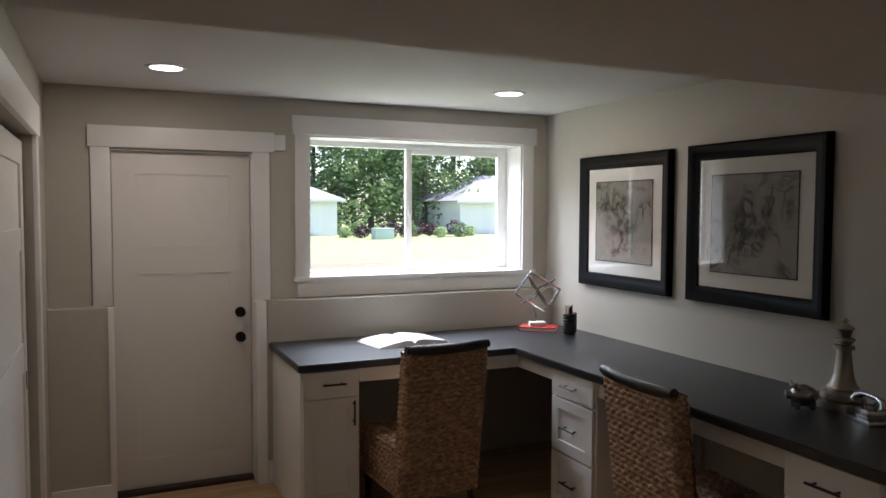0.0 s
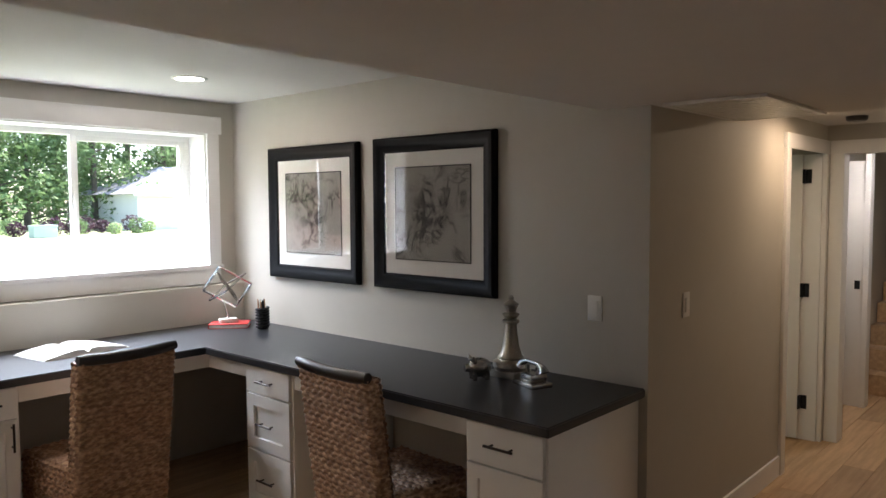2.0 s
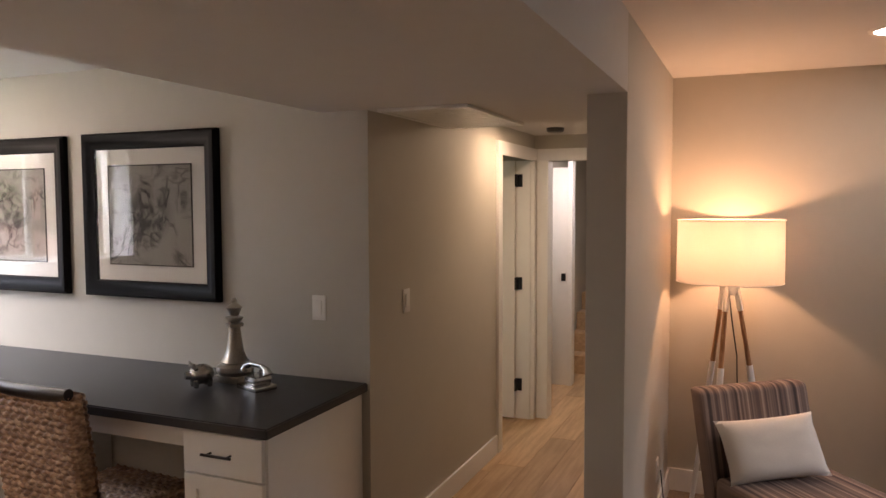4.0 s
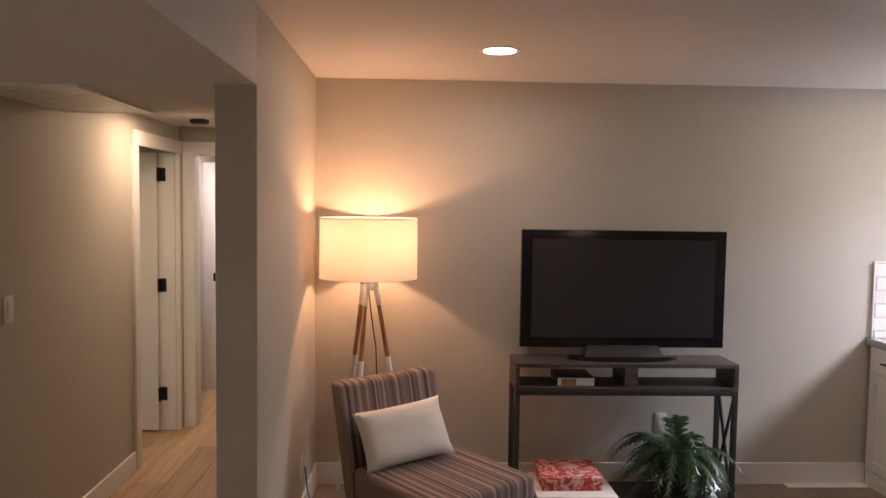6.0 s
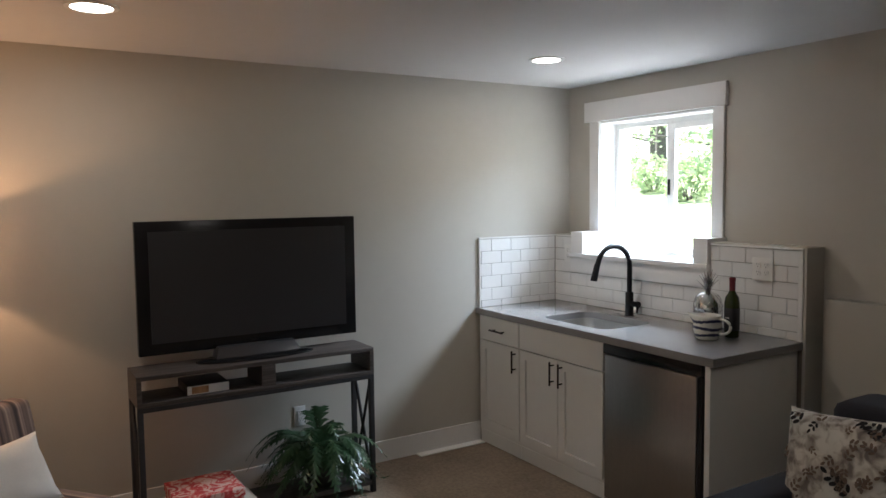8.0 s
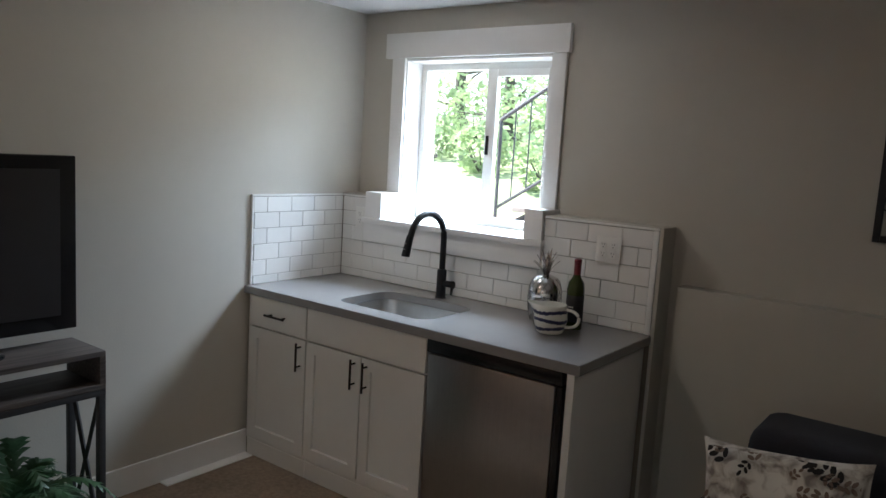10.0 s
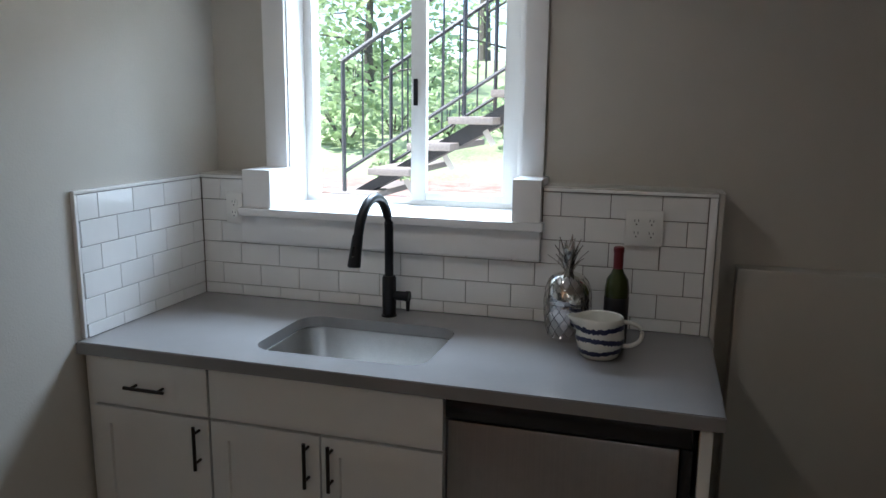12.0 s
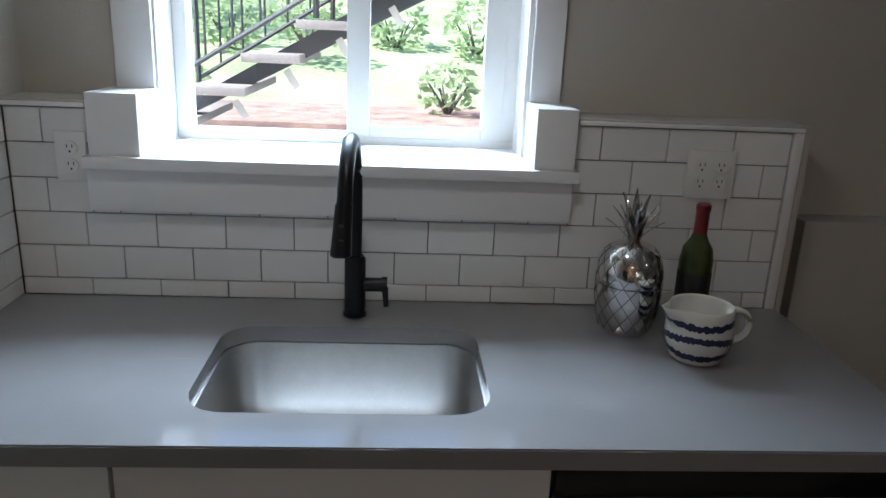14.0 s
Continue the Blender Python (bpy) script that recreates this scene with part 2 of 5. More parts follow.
def ink_wash(name, seed, centre):
    """Smoky ink swirls on grey paper, densest round a centre."""
    m = material(name, (0.40, 0.39, 0.36), 0.8)
    n, l = m.node_tree.nodes, m.node_tree.links

    def math_node(op, a, b=None):
        q = n.new("ShaderNodeMath")
        q.operation, q.use_clamp = op, op != "SUBTRACT"
        for k, v in enumerate((a, b)):
            if isinstance(v, (int, float)):
                q.inputs[k].default_value = v
            elif v is not None:
                l.new(v, q.inputs[k])
        return q.outputs[0]

    def cloud(scale, detail, warp, shift):
        mp, tex = n.new("ShaderNodeMapping"), n.new("ShaderNodeTexNoise")
        mp.inputs["Location"].default_value = (seed + shift, seed * 2 - shift, shift)
        tex.inputs["Scale"].default_value, tex.inputs["Detail"].default_value, tex.inputs["Distortion"].default_value = scale, detail, warp
        l.new(n["Texture Coordinate"].outputs["Object"], mp.inputs[0]), l.new(mp.outputs[0], tex.inputs[0])
        return tex.outputs[0]

    def ramp(value, lo, hi, a, b):
        q = n.new("ShaderNodeMapRange")
        q.interpolation_type = "SMOOTHSTEP"
        for k, v in enumerate((lo, hi, a, b)):
            q.inputs[k + 1].default_value = v
        l.new(value, q.inputs[0])
        return q.outputs[0]

    lines = []
    for scale, warp, shift in ((3.4, 1.6, 0.0), (5.2, 2.2, 4.1)):
        ridge = math_node("ABSOLUTE", math_node("SUBTRACT", cloud(scale, 2, warp, shift), 0.5))
        lines.append(ramp(ridge, 0.0, 0.055, 1.0, 0.0))
    veil = ramp(cloud(4.5, 3, 0.8, 9.0), 0.40, 0.66, 0.0, 1.0)
    mp, ball = n.new("ShaderNodeMapping"), n.new("ShaderNodeTexGradient")
    ball.gradient_type = "SPHERICAL"
    mp.inputs["Location"].default_value = tuple(-4.4 * c for c in centre)
    mp.inputs["Scale"].default_value = (4.4, 4.4, 4.4)
    l.new(n["Texture Coordinate"].outputs["Object"], mp.inputs[0]), l.new(mp.outputs[0], ball.inputs[0])
    heart = math_node("MULTIPLY", ramp(ball.outputs["Fac"], 0.1, 0.75, 0.0, 1.0), ramp(cloud(9, 4, 1.2, 2.0), 0.36, 0.60, 0.15, 1.0))
    streaks = math_node("MULTIPLY", math_node("ADD", lines[0], math_node("MULTIPLY", lines[1], 0.7)), veil)
    ink = math_node("ADD", math_node("MULTIPLY", streaks, 0.80), math_node("MULTIPLY", heart, 0.85))
    ink = math_node("ADD", ink, math_node("MULTIPLY", veil, 0.16))
    mix = n.new("ShaderNodeMix")
    mix.data_type = "RGBA"
    mix.inputs["A"].default_value, mix.inputs["B"].default_value = (0.33, 0.32, 0.29, 1), (0.035, 0.034, 0.033, 1)
    l.new(ink, mix.inputs["Factor"]), l.new(mix.outputs["Result"], n["Hue/Saturation/Value"].inputs["Color"])
    return m


ART_A = ink_wash("ink wash print", 3.0, (0, 0.02, 0.45))
ART_B = ink_wash("grey ink print", 9.0, (0, 0.02, 0.44))

# ---- mesh helpers ----


def box(bm, x0, y0, z0, x1, y1, z1, bevel=0.0, seg=2):
    vs = [bm.verts.new(p) for p in ((x0, y0, z0), (x1, y0, z0), (x1, y1, z0), (x0, y1, z0), (x0, y0, z1), (x1, y0, z1), (x1, y1, z1), (x0, y1, z1))]
    fs = [bm.faces.new([vs[i] for i in q]) for q in ((3, 2, 1, 0), (4, 5, 6, 7), (0, 1, 5, 4), (1, 2, 6, 5), (2, 3, 7, 6), (3, 0, 4, 7))]
    if bevel:
        edges = list({e for f in fs for e in f.edges})
        bmesh.ops.bevel(bm, geom=edges, offset=bevel, segments=seg, affect="EDGES", profile=0.6)
    return bm


def boxes(*specs, bevel=0.0):
    bm = bmesh.new()
    for s in specs:
        box(bm, min(s[0], s[3]), min(s[1], s[4]), min(s[2], s[5]), max(s[0], s[3]), max(s[1], s[4]), max(s[2], s[5]), bevel)
    return bm


def tube(bm, points, radius, sides=8, closed=False):
    pts = [Vector(p) for p in points]
    radii = radius if isinstance(radius, (list, tuple)) else [radius] * len(pts)
    rings, n = [], len(pts)
    up = Vector((0.013, 0.021, 1))
    for i, p in enumerate(pts):
        d = (pts[(i + 1) % n] - pts[i - 1]) if closed else pts[min(i + 1, n - 1)] - pts[max(i - 1, 0)]
        d.normalize()
        ref = up if abs(d.z) < 0.95 else Vector((1, 0.01, 0))
        a = d.cross(ref).normalized()
        b = d.cross(a).normalized()
        rings.append([bm.verts.new(p + radii[i] * (math.cos(2 * math.pi * k / sides) * a + math.sin(2 * math.pi * k / sides) * b)) for k in range(sides)])
    for i in range(n if closed else n - 1):
        r, s = rings[i], rings[(i + 1) % n]
        for k in range(sides):
            bm.faces.new((r[k], r[(k + 1) % sides], s[(k + 1) % sides], s[k]))
    if not closed:
        bm.faces.new(rings[0]), bm.faces.new(list(reversed(rings[-1])))
    return bm


def lathe(profile, centre=(0, 0, 0), sides=32, bm=None):
    bm = bm or bmesh.new()
    rings = []
    for r, z in profile:
        if r < 1e-5:
            rings.append([bm.verts.new((centre[0], centre[1], centre[2] + z))])
        else:
            rings.append([bm.verts.new((centre[0] + r * math.cos(2 * math.pi * k / sides), centre[1] + r * math.sin(2 * math.pi * k / sides), centre[2] + z)) for k in range(sides)])
    for r, s in zip(rings, rings[1:]):
        for k in range(sides):
            j = (k + 1) % sides
            q = [r[k % len(r)], r[j % len(r)], s[j % len(s)], s[k % len(s)]]
            q = list(dict.fromkeys(q))
            if len(q) > 2:
                bm.faces.new(q)
    return bm


ORIGIN = {}


def thing(name, at=(0, 0, 0), rz=0, label="", category="", group="", kind="", local=False):
    ob = new(name)
    ob.empty_display_size = 0.1
    ob.matrix_world = pose(*at, 0, 0, rz)
    ORIGIN[ob] = Vector((0, 0, 0)) if local else Vector(at)
    return tagged(ob, label, category, group, kind)


def mesh_of(name, bm, mat, smooth=True, shift=None):
    if shift is not None:
        bmesh.ops.translate(bm, verts=bm.verts, vec=-shift)
    bmesh.ops.recalc_face_normals(bm, faces=bm.faces)
    me = bpy.data.meshes.new(name)
    bm.to_mesh(me)
    bm.free()
    me.materials.append(mat)
    if smooth:
        me.polygons.foreach_set("use_smooth", [True] * len(me.polygons))
        me.set_sharp_from_angle(angle=radians(38))
    return me


def part(name, bm, mat, parent, label="", smooth=True):
    shift = ORIGIN.get(parent, Vector((0, 0, 0)))
    ob = new(name, mesh_of(name, bm, mat, smooth, shift))
    ob.parent = parent
    ORIGIN[ob] = shift
    return tagged(ob, label)


def solo(name, bm, mat, label="", category="", group="", kind="", smooth=True):
    ob = new(name, mesh_of(name, bm, mat, smooth))
    return tagged(ob, label, category, group, kind)


def piece(name, me, parent, at, rot=(0, 0, 0)):
    ob = new(name, me)
    ob.parent = parent
    ob.matrix_basis = pose(*(Vector(at) - ORIGIN.get(parent, Vector())), *rot)
    return ob


def sheet(name, points, mat, parent, label=""):
    """One flat pane; the corners run anticlockwise as seen from the room."""
    bm = bmesh.new()
    shift = ORIGIN.get(parent, Vector((0, 0, 0)))
    bm.faces.new([bm.verts.new(Vector(p) - shift) for p in points])
    me = bpy.data.meshes.new(name)
    bm.to_mesh(me)
    bm.free()
    me.materials.append(mat)
    ob = new(name, me)
    ob.parent = parent
    return tagged(ob, label)


def structure(name, bm, mat, label, category="wall", smooth=False):
    return solo(name, bm, mat, label, category, kind="structure", smooth=smooth)


def pull(parent, p0, p1, out, mat=BRONZE, label="dark bronze bar pull"):
    """A bar handle from p0 to p1 on two posts; out points away from the front."""
    bm = bmesh.new()
    a, b, o = Vector(p0), Vector(p1), Vector(out)
    tube(bm, [a + o, b + o], 0.0055, 10)
    for f in (0.16, 0.84):
        q = a.lerp(b, f)
        tube(bm, [q, q + o], 0.0045, 8)
    return part("handle", bm, mat, parent, label)


def shaker(name, parent, axis, plane, u0, u1, z0, z1, out, mat=CAB, rail=0.055, flat=False):
    """A door or drawer front in the plane axis=plane, out: sign of its face's direction."""
    g, t = 0.002, 0.02 * out
    u0, u1, z0, z1 = u0 + g, u1 - g, z0 + g, z1 - g
    lo, hi = sorted((plane, plane + t))
    bm = bmesh.new()
    if axis == "y":
        box(bm, u0, lo, z0, u1, hi, z1)
        face = Vector((0, out, 0))
    else:
        box(bm, lo, u0, z0, hi, u1, z1)
        face = Vector((out, 0, 0))
    bm.normal_update()
    outer = list(bm.edges)
    if not flat:
        front = [f for f in bm.faces if f.normal.dot(face) > 0.9]
        for width, depth in ((rail, 0.0), (0.003, -0.010)):
            bmesh.ops.inset_region(bm, faces=front, thickness=width, use_even_offset=True)
            bmesh.ops.translate(bm, verts=list({v for f in front for v in f.verts}), vec=face * depth)
    bmesh.ops.bevel(bm, geom=outer, offset=0.0015, segments=1, affect="EDGES")
    return part(name, bm, mat, parent)

# ---- the large structure ----
CH, SOF, HALL = 2.38, 2.086, 2.195
PX, WY, TX, KY = 3.307, 4.958, 4.835, -3.45
floor = structure("floor", boxes((-1.6, -3.7, -0.12, 9.2, 5.3, -0.008)), GROUT, "light oak plank floor through the rooms", "floor")
ORIGIN[floor] = Vector((0, 0, 0))
structure("carpet", boxes((-1.6, KY + 0.085, -0.006, TX - 0.015, 0.645, 0.006)), CARPET, "mottled taupe carpet in the living room", "carpet")
# window wall of the desk nook
structure("wall_north", boxes((-1.0, WY, 0, 0.36, WY + 0.28, CH), (0.36, WY, 2.03, 1.20, WY + 0.28, CH), (1.20, WY, 0, 1.53, WY + 0.28, CH),
                              (1.53, WY, 0, 3.097, WY + 0.28, 1.25), (1.53, WY, 2.16, 3.097, WY + 0.28, CH), (3.097, WY, 0, 3.75, WY + 0.28, CH)), WALL, "greige painted wall with a door and a slider window")
structure("wall_ledge_north", boxes((0.056, WY - 0.10, 0, 0.385, WY, 1.135), (1.245, WY - 0.10, 0, PX, WY, 1.128), bevel=0.004), WALL, "greige foundation ledge below the window wall")
structure("wall_east", boxes((PX, 1.792, 0, PX + 0.14, WY, CH)), WALL, "greige wall behind the long desk")
structure("wall_hall_north", boxes((PX + 0.14, 1.792, 0, 5.14, 1.93, CH), (PX, 1.79, CH - 0.2, PX + 0.14, 1.792, CH)), WALL, "greige hallway wall")
structure("wall_hall_south", boxes((3.24, 0.66, 0, 9.1, 0.812, CH), bevel=0.004), WALL, "greige wall between hallway and living room")
structure("wall_tv", boxes((TX, KY - 0.28, 0, TX + 0.14, 0.66, CH)), WALL, "greige wall behind the television")
structure("wall_kitchen", boxes((-1.6, KY - 0.28, 0, 3.605, KY, CH), (3.605, KY - 0.28, 0, 4.52, KY, 1.217), (3.605, KY - 0.28, 2.12, 4.52, KY, CH),
                                (4.52, KY - 0.28, 0, TX, KY, CH)), WALL, "greige wall with the kitchenette window")
structure("wall_ledge_south", boxes((-1.4, KY, 0, 2.88, KY + 0.085, 1.12), bevel=0.004), WALL, "greige foundation ledge behind the sofa")
furr = structure("wall_tiled", boxes((2.956, KY, 0, 3.605, -3.315, 1.362), (4.52, KY, 0, TX, -3.315, 1.362), (3.605, KY, 0, 4.52, -3.315, 1.217), (TX - 0.006, -3.30, 0.86, TX, -2.665, 1.355)), JOINT, "furred wall carrying white subway tiles")
structure("wall_cap", boxes((2.956, KY, 1.362, 3.51, -3.3155, 1.3665), (4.632, KY, 1.362, TX, -3.3155, 1.3665)), WALL, "greige top of the furred wall")
structure("wall_return", boxes((2.938, KY, 0, 2.955, -3.304, 1.366), bevel=0.003), WALL, "greige end of the furred wall")
structure("wall_west", boxes((-1.74, KY - 0.28, 0, -1.6, 2.03, CH), (-1.6, 2.03, 0, -0.55, 2.15, CH)), WALL, "plain greige wall behind the camera")
structure("wall_closet", boxes((-0.08, 4.25, 0, 0.056, WY, CH), (-0.08, 2.1, 2.03, 0.056, 4.25, CH), (-0.75, 2.1, 0, -0.65, WY, CH), (-0.65, 2.03, 0, 0.056, 2.15, CH)), WALL, "greige closet wall")
structure("ceiling", boxes((-1.74, KY - 0.28, CH, 9.2, WY + 0.28, CH + 0.12)), CEIL, "white textured ceiling", "ceiling")
structure("ceiling_soffit", boxes((-1.6, 0.661, SOF, 3.24, 2.03, CH), (3.24, 0.812, SOF, PX, 2.03, CH), (PX, 0.812, SOF, 4.13, 1.792, CH)), CEIL, "low white soffit before the hallway", "ceiling")
structure("ceiling_hall", boxes((4.13, 0.812, HALL, 5.14, 1.792, CH), (5.14, 0.812, HALL, 9.1, 2.9, CH)), CEIL, "white hallway ceiling", "ceiling")
# hallway end: two door openings and a stair beyond
structure("wall_hall_end", boxes((5.97, 1.70, 0, 6.09, 2.9, HALL), (5.97, 0.812, 2.0, 6.09, 1.70, HALL), (5.14, 2.80, 0, 5.97, 2.9, HALL), (6.09, 1.93, 0, 9.1, 2.03, HALL), (9.0, 0.812, 0, 9.1, 1.93, HALL),
                                 (5.14, 1.792, 2.08, 5.97, 1.93, HALL)), WALL, "pale hallway end wall")

# baseboards
structure("baseboard", boxes((TX - 0.014, -2.66, 0, TX, 0.646, 0.135), bevel=0.003), TRIM, "white baseboard under the television wall", "baseboard")
structure("baseboard", boxes((PX + 0.02, 1.778, 0, 5.05, 1.792, 0.125), bevel=0.003), TRIM, "white hallway baseboard", "baseboard")
structure("baseboard", boxes((3.26, 0.646, 0, TX, 0.66, 0.135), bevel=0.003), TRIM, "white living room baseboard", "baseboard")
structure("baseboard", boxes((0.06, WY - 0.114, 0, 0.38, WY - 0.10, 0.125), bevel=0.003), TRIM, "white baseboard beside the door", "baseboard")
structure("baseboard", boxes((1.245, WY - 0.114, 0, 1.29, WY - 0.10, 0.14), bevel=0.003), TRIM, "white baseboard stub by the desk", "baseboard")
structure("baseboard", boxes((-1.4, KY + 0.085, 0, 2.88, KY + 0.099, 0.13), bevel=0.003), TRIM, "white baseboard behind the sofa", "baseboard")
structure("trim", boxes((TX - 0.075, -2.655, 0, TX - 0.014, -2.16, 0.012), bevel=0.003), TRIM, "white strip at the foot of the baseboard", "trim")

# desk nook door
d1 = thing("door_1", (0.78, WY, 0), label="closed white three-panel door with black knobs", category="door", kind="structure")
part("door_leaf", boxes((0.392, WY + 0.035, 0.03, 1.172, WY + 0.06, 2.022), bevel=0.002), DOORP, d1)
for z0, z1, xs in ((0.20, 1.31, ((0.515, 0.725), (0.84, 1.05))), (1.46, 1.90, ((0.515, 1.05),))):
    for x0, x1 in xs:
        part("panel", boxes((x0, WY + 0.0325, z0, x1, WY + 0.036, z0 + 0.006), (x0, WY + 0.030, z1 - 0.008, x1, WY + 0.036, z1), (x0, WY + 0.0335, z0, x0 + 0.005, WY + 0.036, z1), (x1 - 0.005, WY + 0.0335, z0, x1, WY + 0.036, z1)), DOORP, d1)
part("jamb", boxes((0.36, WY, 0, 0.388, WY + 0.2, 2.03), (1.176, WY, 0, 1.20, WY + 0.2, 2.03), (0.388, WY, 2.026, 1.176, WY + 0.2, 2.035), (0.388, WY + 0.06, 0, 1.176, WY + 0.08, 2.026)), TRIM, d1)
part("casing", boxes((0.285, WY - 0.018, 1.135, 0.385, WY, 2.04), bevel=0.002), TRIM, d1)
part("casing", boxes((1.185, WY - 0.018, 1.128, 1.285, WY, 2.04), bevel=0.002), TRIM, d1)
part("casing", boxes((0.36, WY - 0.112, 0, 0.392, WY, 1.135), (1.18, WY - 0.112, 0, 1.243, WY, 1.128), bevel=0.002), TRIM, d1)
part("header", boxes((0.272, WY - 0.026, 2.04, 1.315, WY, 2.162), bevel=0.002), TRIM, d1)
part("header", boxes((1.315, WY - 0.02, 2.055, 1.385, WY, 2.15), bevel=0.002), TRIM, d1)
part("threshold", boxes((0.388, WY - 0.01, 0, 1.176, WY + 0.1, 0.028), bevel=0.004), DARKWOOD, d1, "dark threshold")
for z, nm in ((1.055, "deadbolt"), (0.90, "door_knob")):
    bm = bmesh.new()
    tube(bm, [(1.108, WY + 0.035, z), (1.108, WY + 0.026, z)], 0.031, 24)
    tube(bm, [(1.108, WY + 0.026, z), (1.108, WY - 0.012, z), (1.108, WY - 0.025, z)], [0.012, 0.013, 0.024], 20)
    part(nm, bm, BLACKM, d1, "matte black lock")

# closet with sliding doors beside the nook
c1 = thing("door_2", (0.05, 3.2, 0), label="white panelled sliding closet doors", category="door", kind="structure")
part("header", boxes((0.056, 2.1, 2.03, 0.082, 4.36, 2.175), bevel=0.002), TRIM, c1)
part("casing", boxes((0.056, 4.24, 0, 0.076, 4.345, 2.03), bevel=0.002), TRIM, c1)
for x, y0, y1 in ((-0.005, 3.2, 4.24), (-0.05, 2.2, 3.28)):
    leaf = shaker("sliding_door", c1, "x", x, y0, y1, 0.01, 2.0, 1, DOORP, 0.11)
    part("rail", boxes((x, y0 + 0.1, 0.95, x + 0.018, y1 - 0.1, 1.08), (x, y0 + 0.1, 1.5, x + 0.018, y1 - 0.1, 1.6)), DOORP, c1)
part("finger_pull", boxes((0.015, 4.17, 0.86, 0.017, 4.195, 0.94)), BRONZE, c1, "small dark recessed pull")


def slider_window(name, axis_y, s, x0, x1, z0, z1, mid, label, depth=0.235, stile=0.045):
    """A two-pane slider set s*depth behind the wall face; s=+1 looks to +y."""
    w = thing(name, ((x0 + x1) / 2, axis_y, z0), label=label, category="window", kind="structure")
    f = axis_y + s * depth
    part("window_frame", boxes((x0, f - 0.03, z0, x1, f + 0.03, z0 + 0.02), (x0, f - 0.03, z1 - 0.035, x1, f + 0.03, z1), (x0, f - 0.03, z0 + 0.02, x0 + 0.035, f + 0.03, z1 - 0.035), (x1 - 0.035, f - 0.03, z0 + 0.02, x1, f + 0.03, z1 - 0.035), bevel=0.003), PLASTIC, w, "white vinyl frame")
    g = f - s * 0.012
    lo, hi = (mid - 0.02, x1 - 0.03) if s > 0 else (x0 + 0.03, mid + 0.02)
    part("sash", boxes((lo, g - 0.016, z0 + 0.018, lo + stile, g + 0.016, z1 - 0.03), (hi - stile, g - 0.016, z0 + 0.018, hi, g + 0.016, z1 - 0.03), (lo + stile, g - 0.015, z0 + 0.018, hi - stile, g + 0.015, z0 + 0.05), (lo + stile, g - 0.015, z1 - 0.07, hi - stile, g + 0.015, z1 - 0.03), bevel=0.003), PLASTIC, w, "white vinyl sliding sash")
    part("latch", boxes((mid - 0.008, g - s * 0.024, (z0 + z1) / 2 - 0.05, mid + 0.008, g - s * 0.014, (z0 + z1) / 2 + 0.05), bevel=0.002), PLASTIC if s > 0 else BLACKM, w, "slim sash latch")
    for p, q, yy in ((lo + 0.04, hi - 0.04, g), ((x0 + 0.03) if s > 0 else (mid - 0.01), (mid + 0.01) if s > 0 else (x1 - 0.03), f + s * 0.012)):
        l, r = (p, q) if s > 0 else (q, p)
        pane = sheet("pane", ((l, yy, z0 + 0.015), (r, yy, z0 + 0.015), (r, yy, z1 - 0.03), (l, yy, z1 - 0.03)), PANE, w, "clear glass pane")
        pane.visible_shadow = False
    lo_y, hi_y = sorted((axis_y, f - s * 0.03))
    part("reveal", boxes((x0 - 0.012, lo_y, z0, x0, hi_y, z1), (x1, lo_y, z0, x1 + 0.012, hi_y, z1), (x0 - 0.012, lo_y, z1, x1 + 0.012, hi_y, z1 + 0.012)), TRIM, w, smooth=False)
    return w


w1 = slider_window("window_1", WY, 1, 1.545, 3.085, 1.262, 2.15, 2.30, "white slider window with deep white reveals over the desk")
part("casing", boxes((1.445, WY - 0.018, 1.25, 1.535, WY, 2.16), bevel=0.002), TRIM, w1)
part("casing", boxes((3.095, WY - 0.018, 1.25, 3.185, WY, 2.16), bevel=0.002), TRIM, w1)
part("header", boxes((1.432, WY - 0.026, 2.16, 3.203, WY, 2.278), bevel=0.002), TRIM, w1)
part("window_sill", boxes((1.435, WY - 0.035, 1.236, 3.195, WY + 0.205, 1.262), bevel=0.003), TRIM, w1)
part("apron", boxes((1.455, WY - 0.02, 1.134, 3.18, WY, 1.236), bevel=0.002), TRIM, w1)

w2 = slider_window("window_2", KY, -1, 3.617, 4.515, 1.246, 2.11, 4.05, "white slider window over the kitchenette sink", 0.165, 0.06)
for x0, x1, bx0, bx1 in ((3.53, 3.605, 3.512, 3.609), (4.52, 4.61, 4.516, 4.63)):
    part("casing", boxes((x0, KY, 1.385, x1, KY + 0.018, 2.125), bevel=0.002), TRIM, w2)
    part("corner_block", boxes((bx0, KY, 1.246, bx1, -3.285, 1.388), bevel=0.002), TRIM, w2)
part("header", boxes((3.515, KY, 2.125, 4.655, KY + 0.026, 2.258), bevel=0.002), TRIM, w2)
part("window_sill", boxes((3.502, KY - 0.135, 1.218, 4.642, -3.268, 1.246), bevel=0.003), TRIM, w2)
part("apron", boxes((3.512, -3.315, 1.118, 4.640, -3.287, 1.218), bevel=0.002), TRIM, w2)

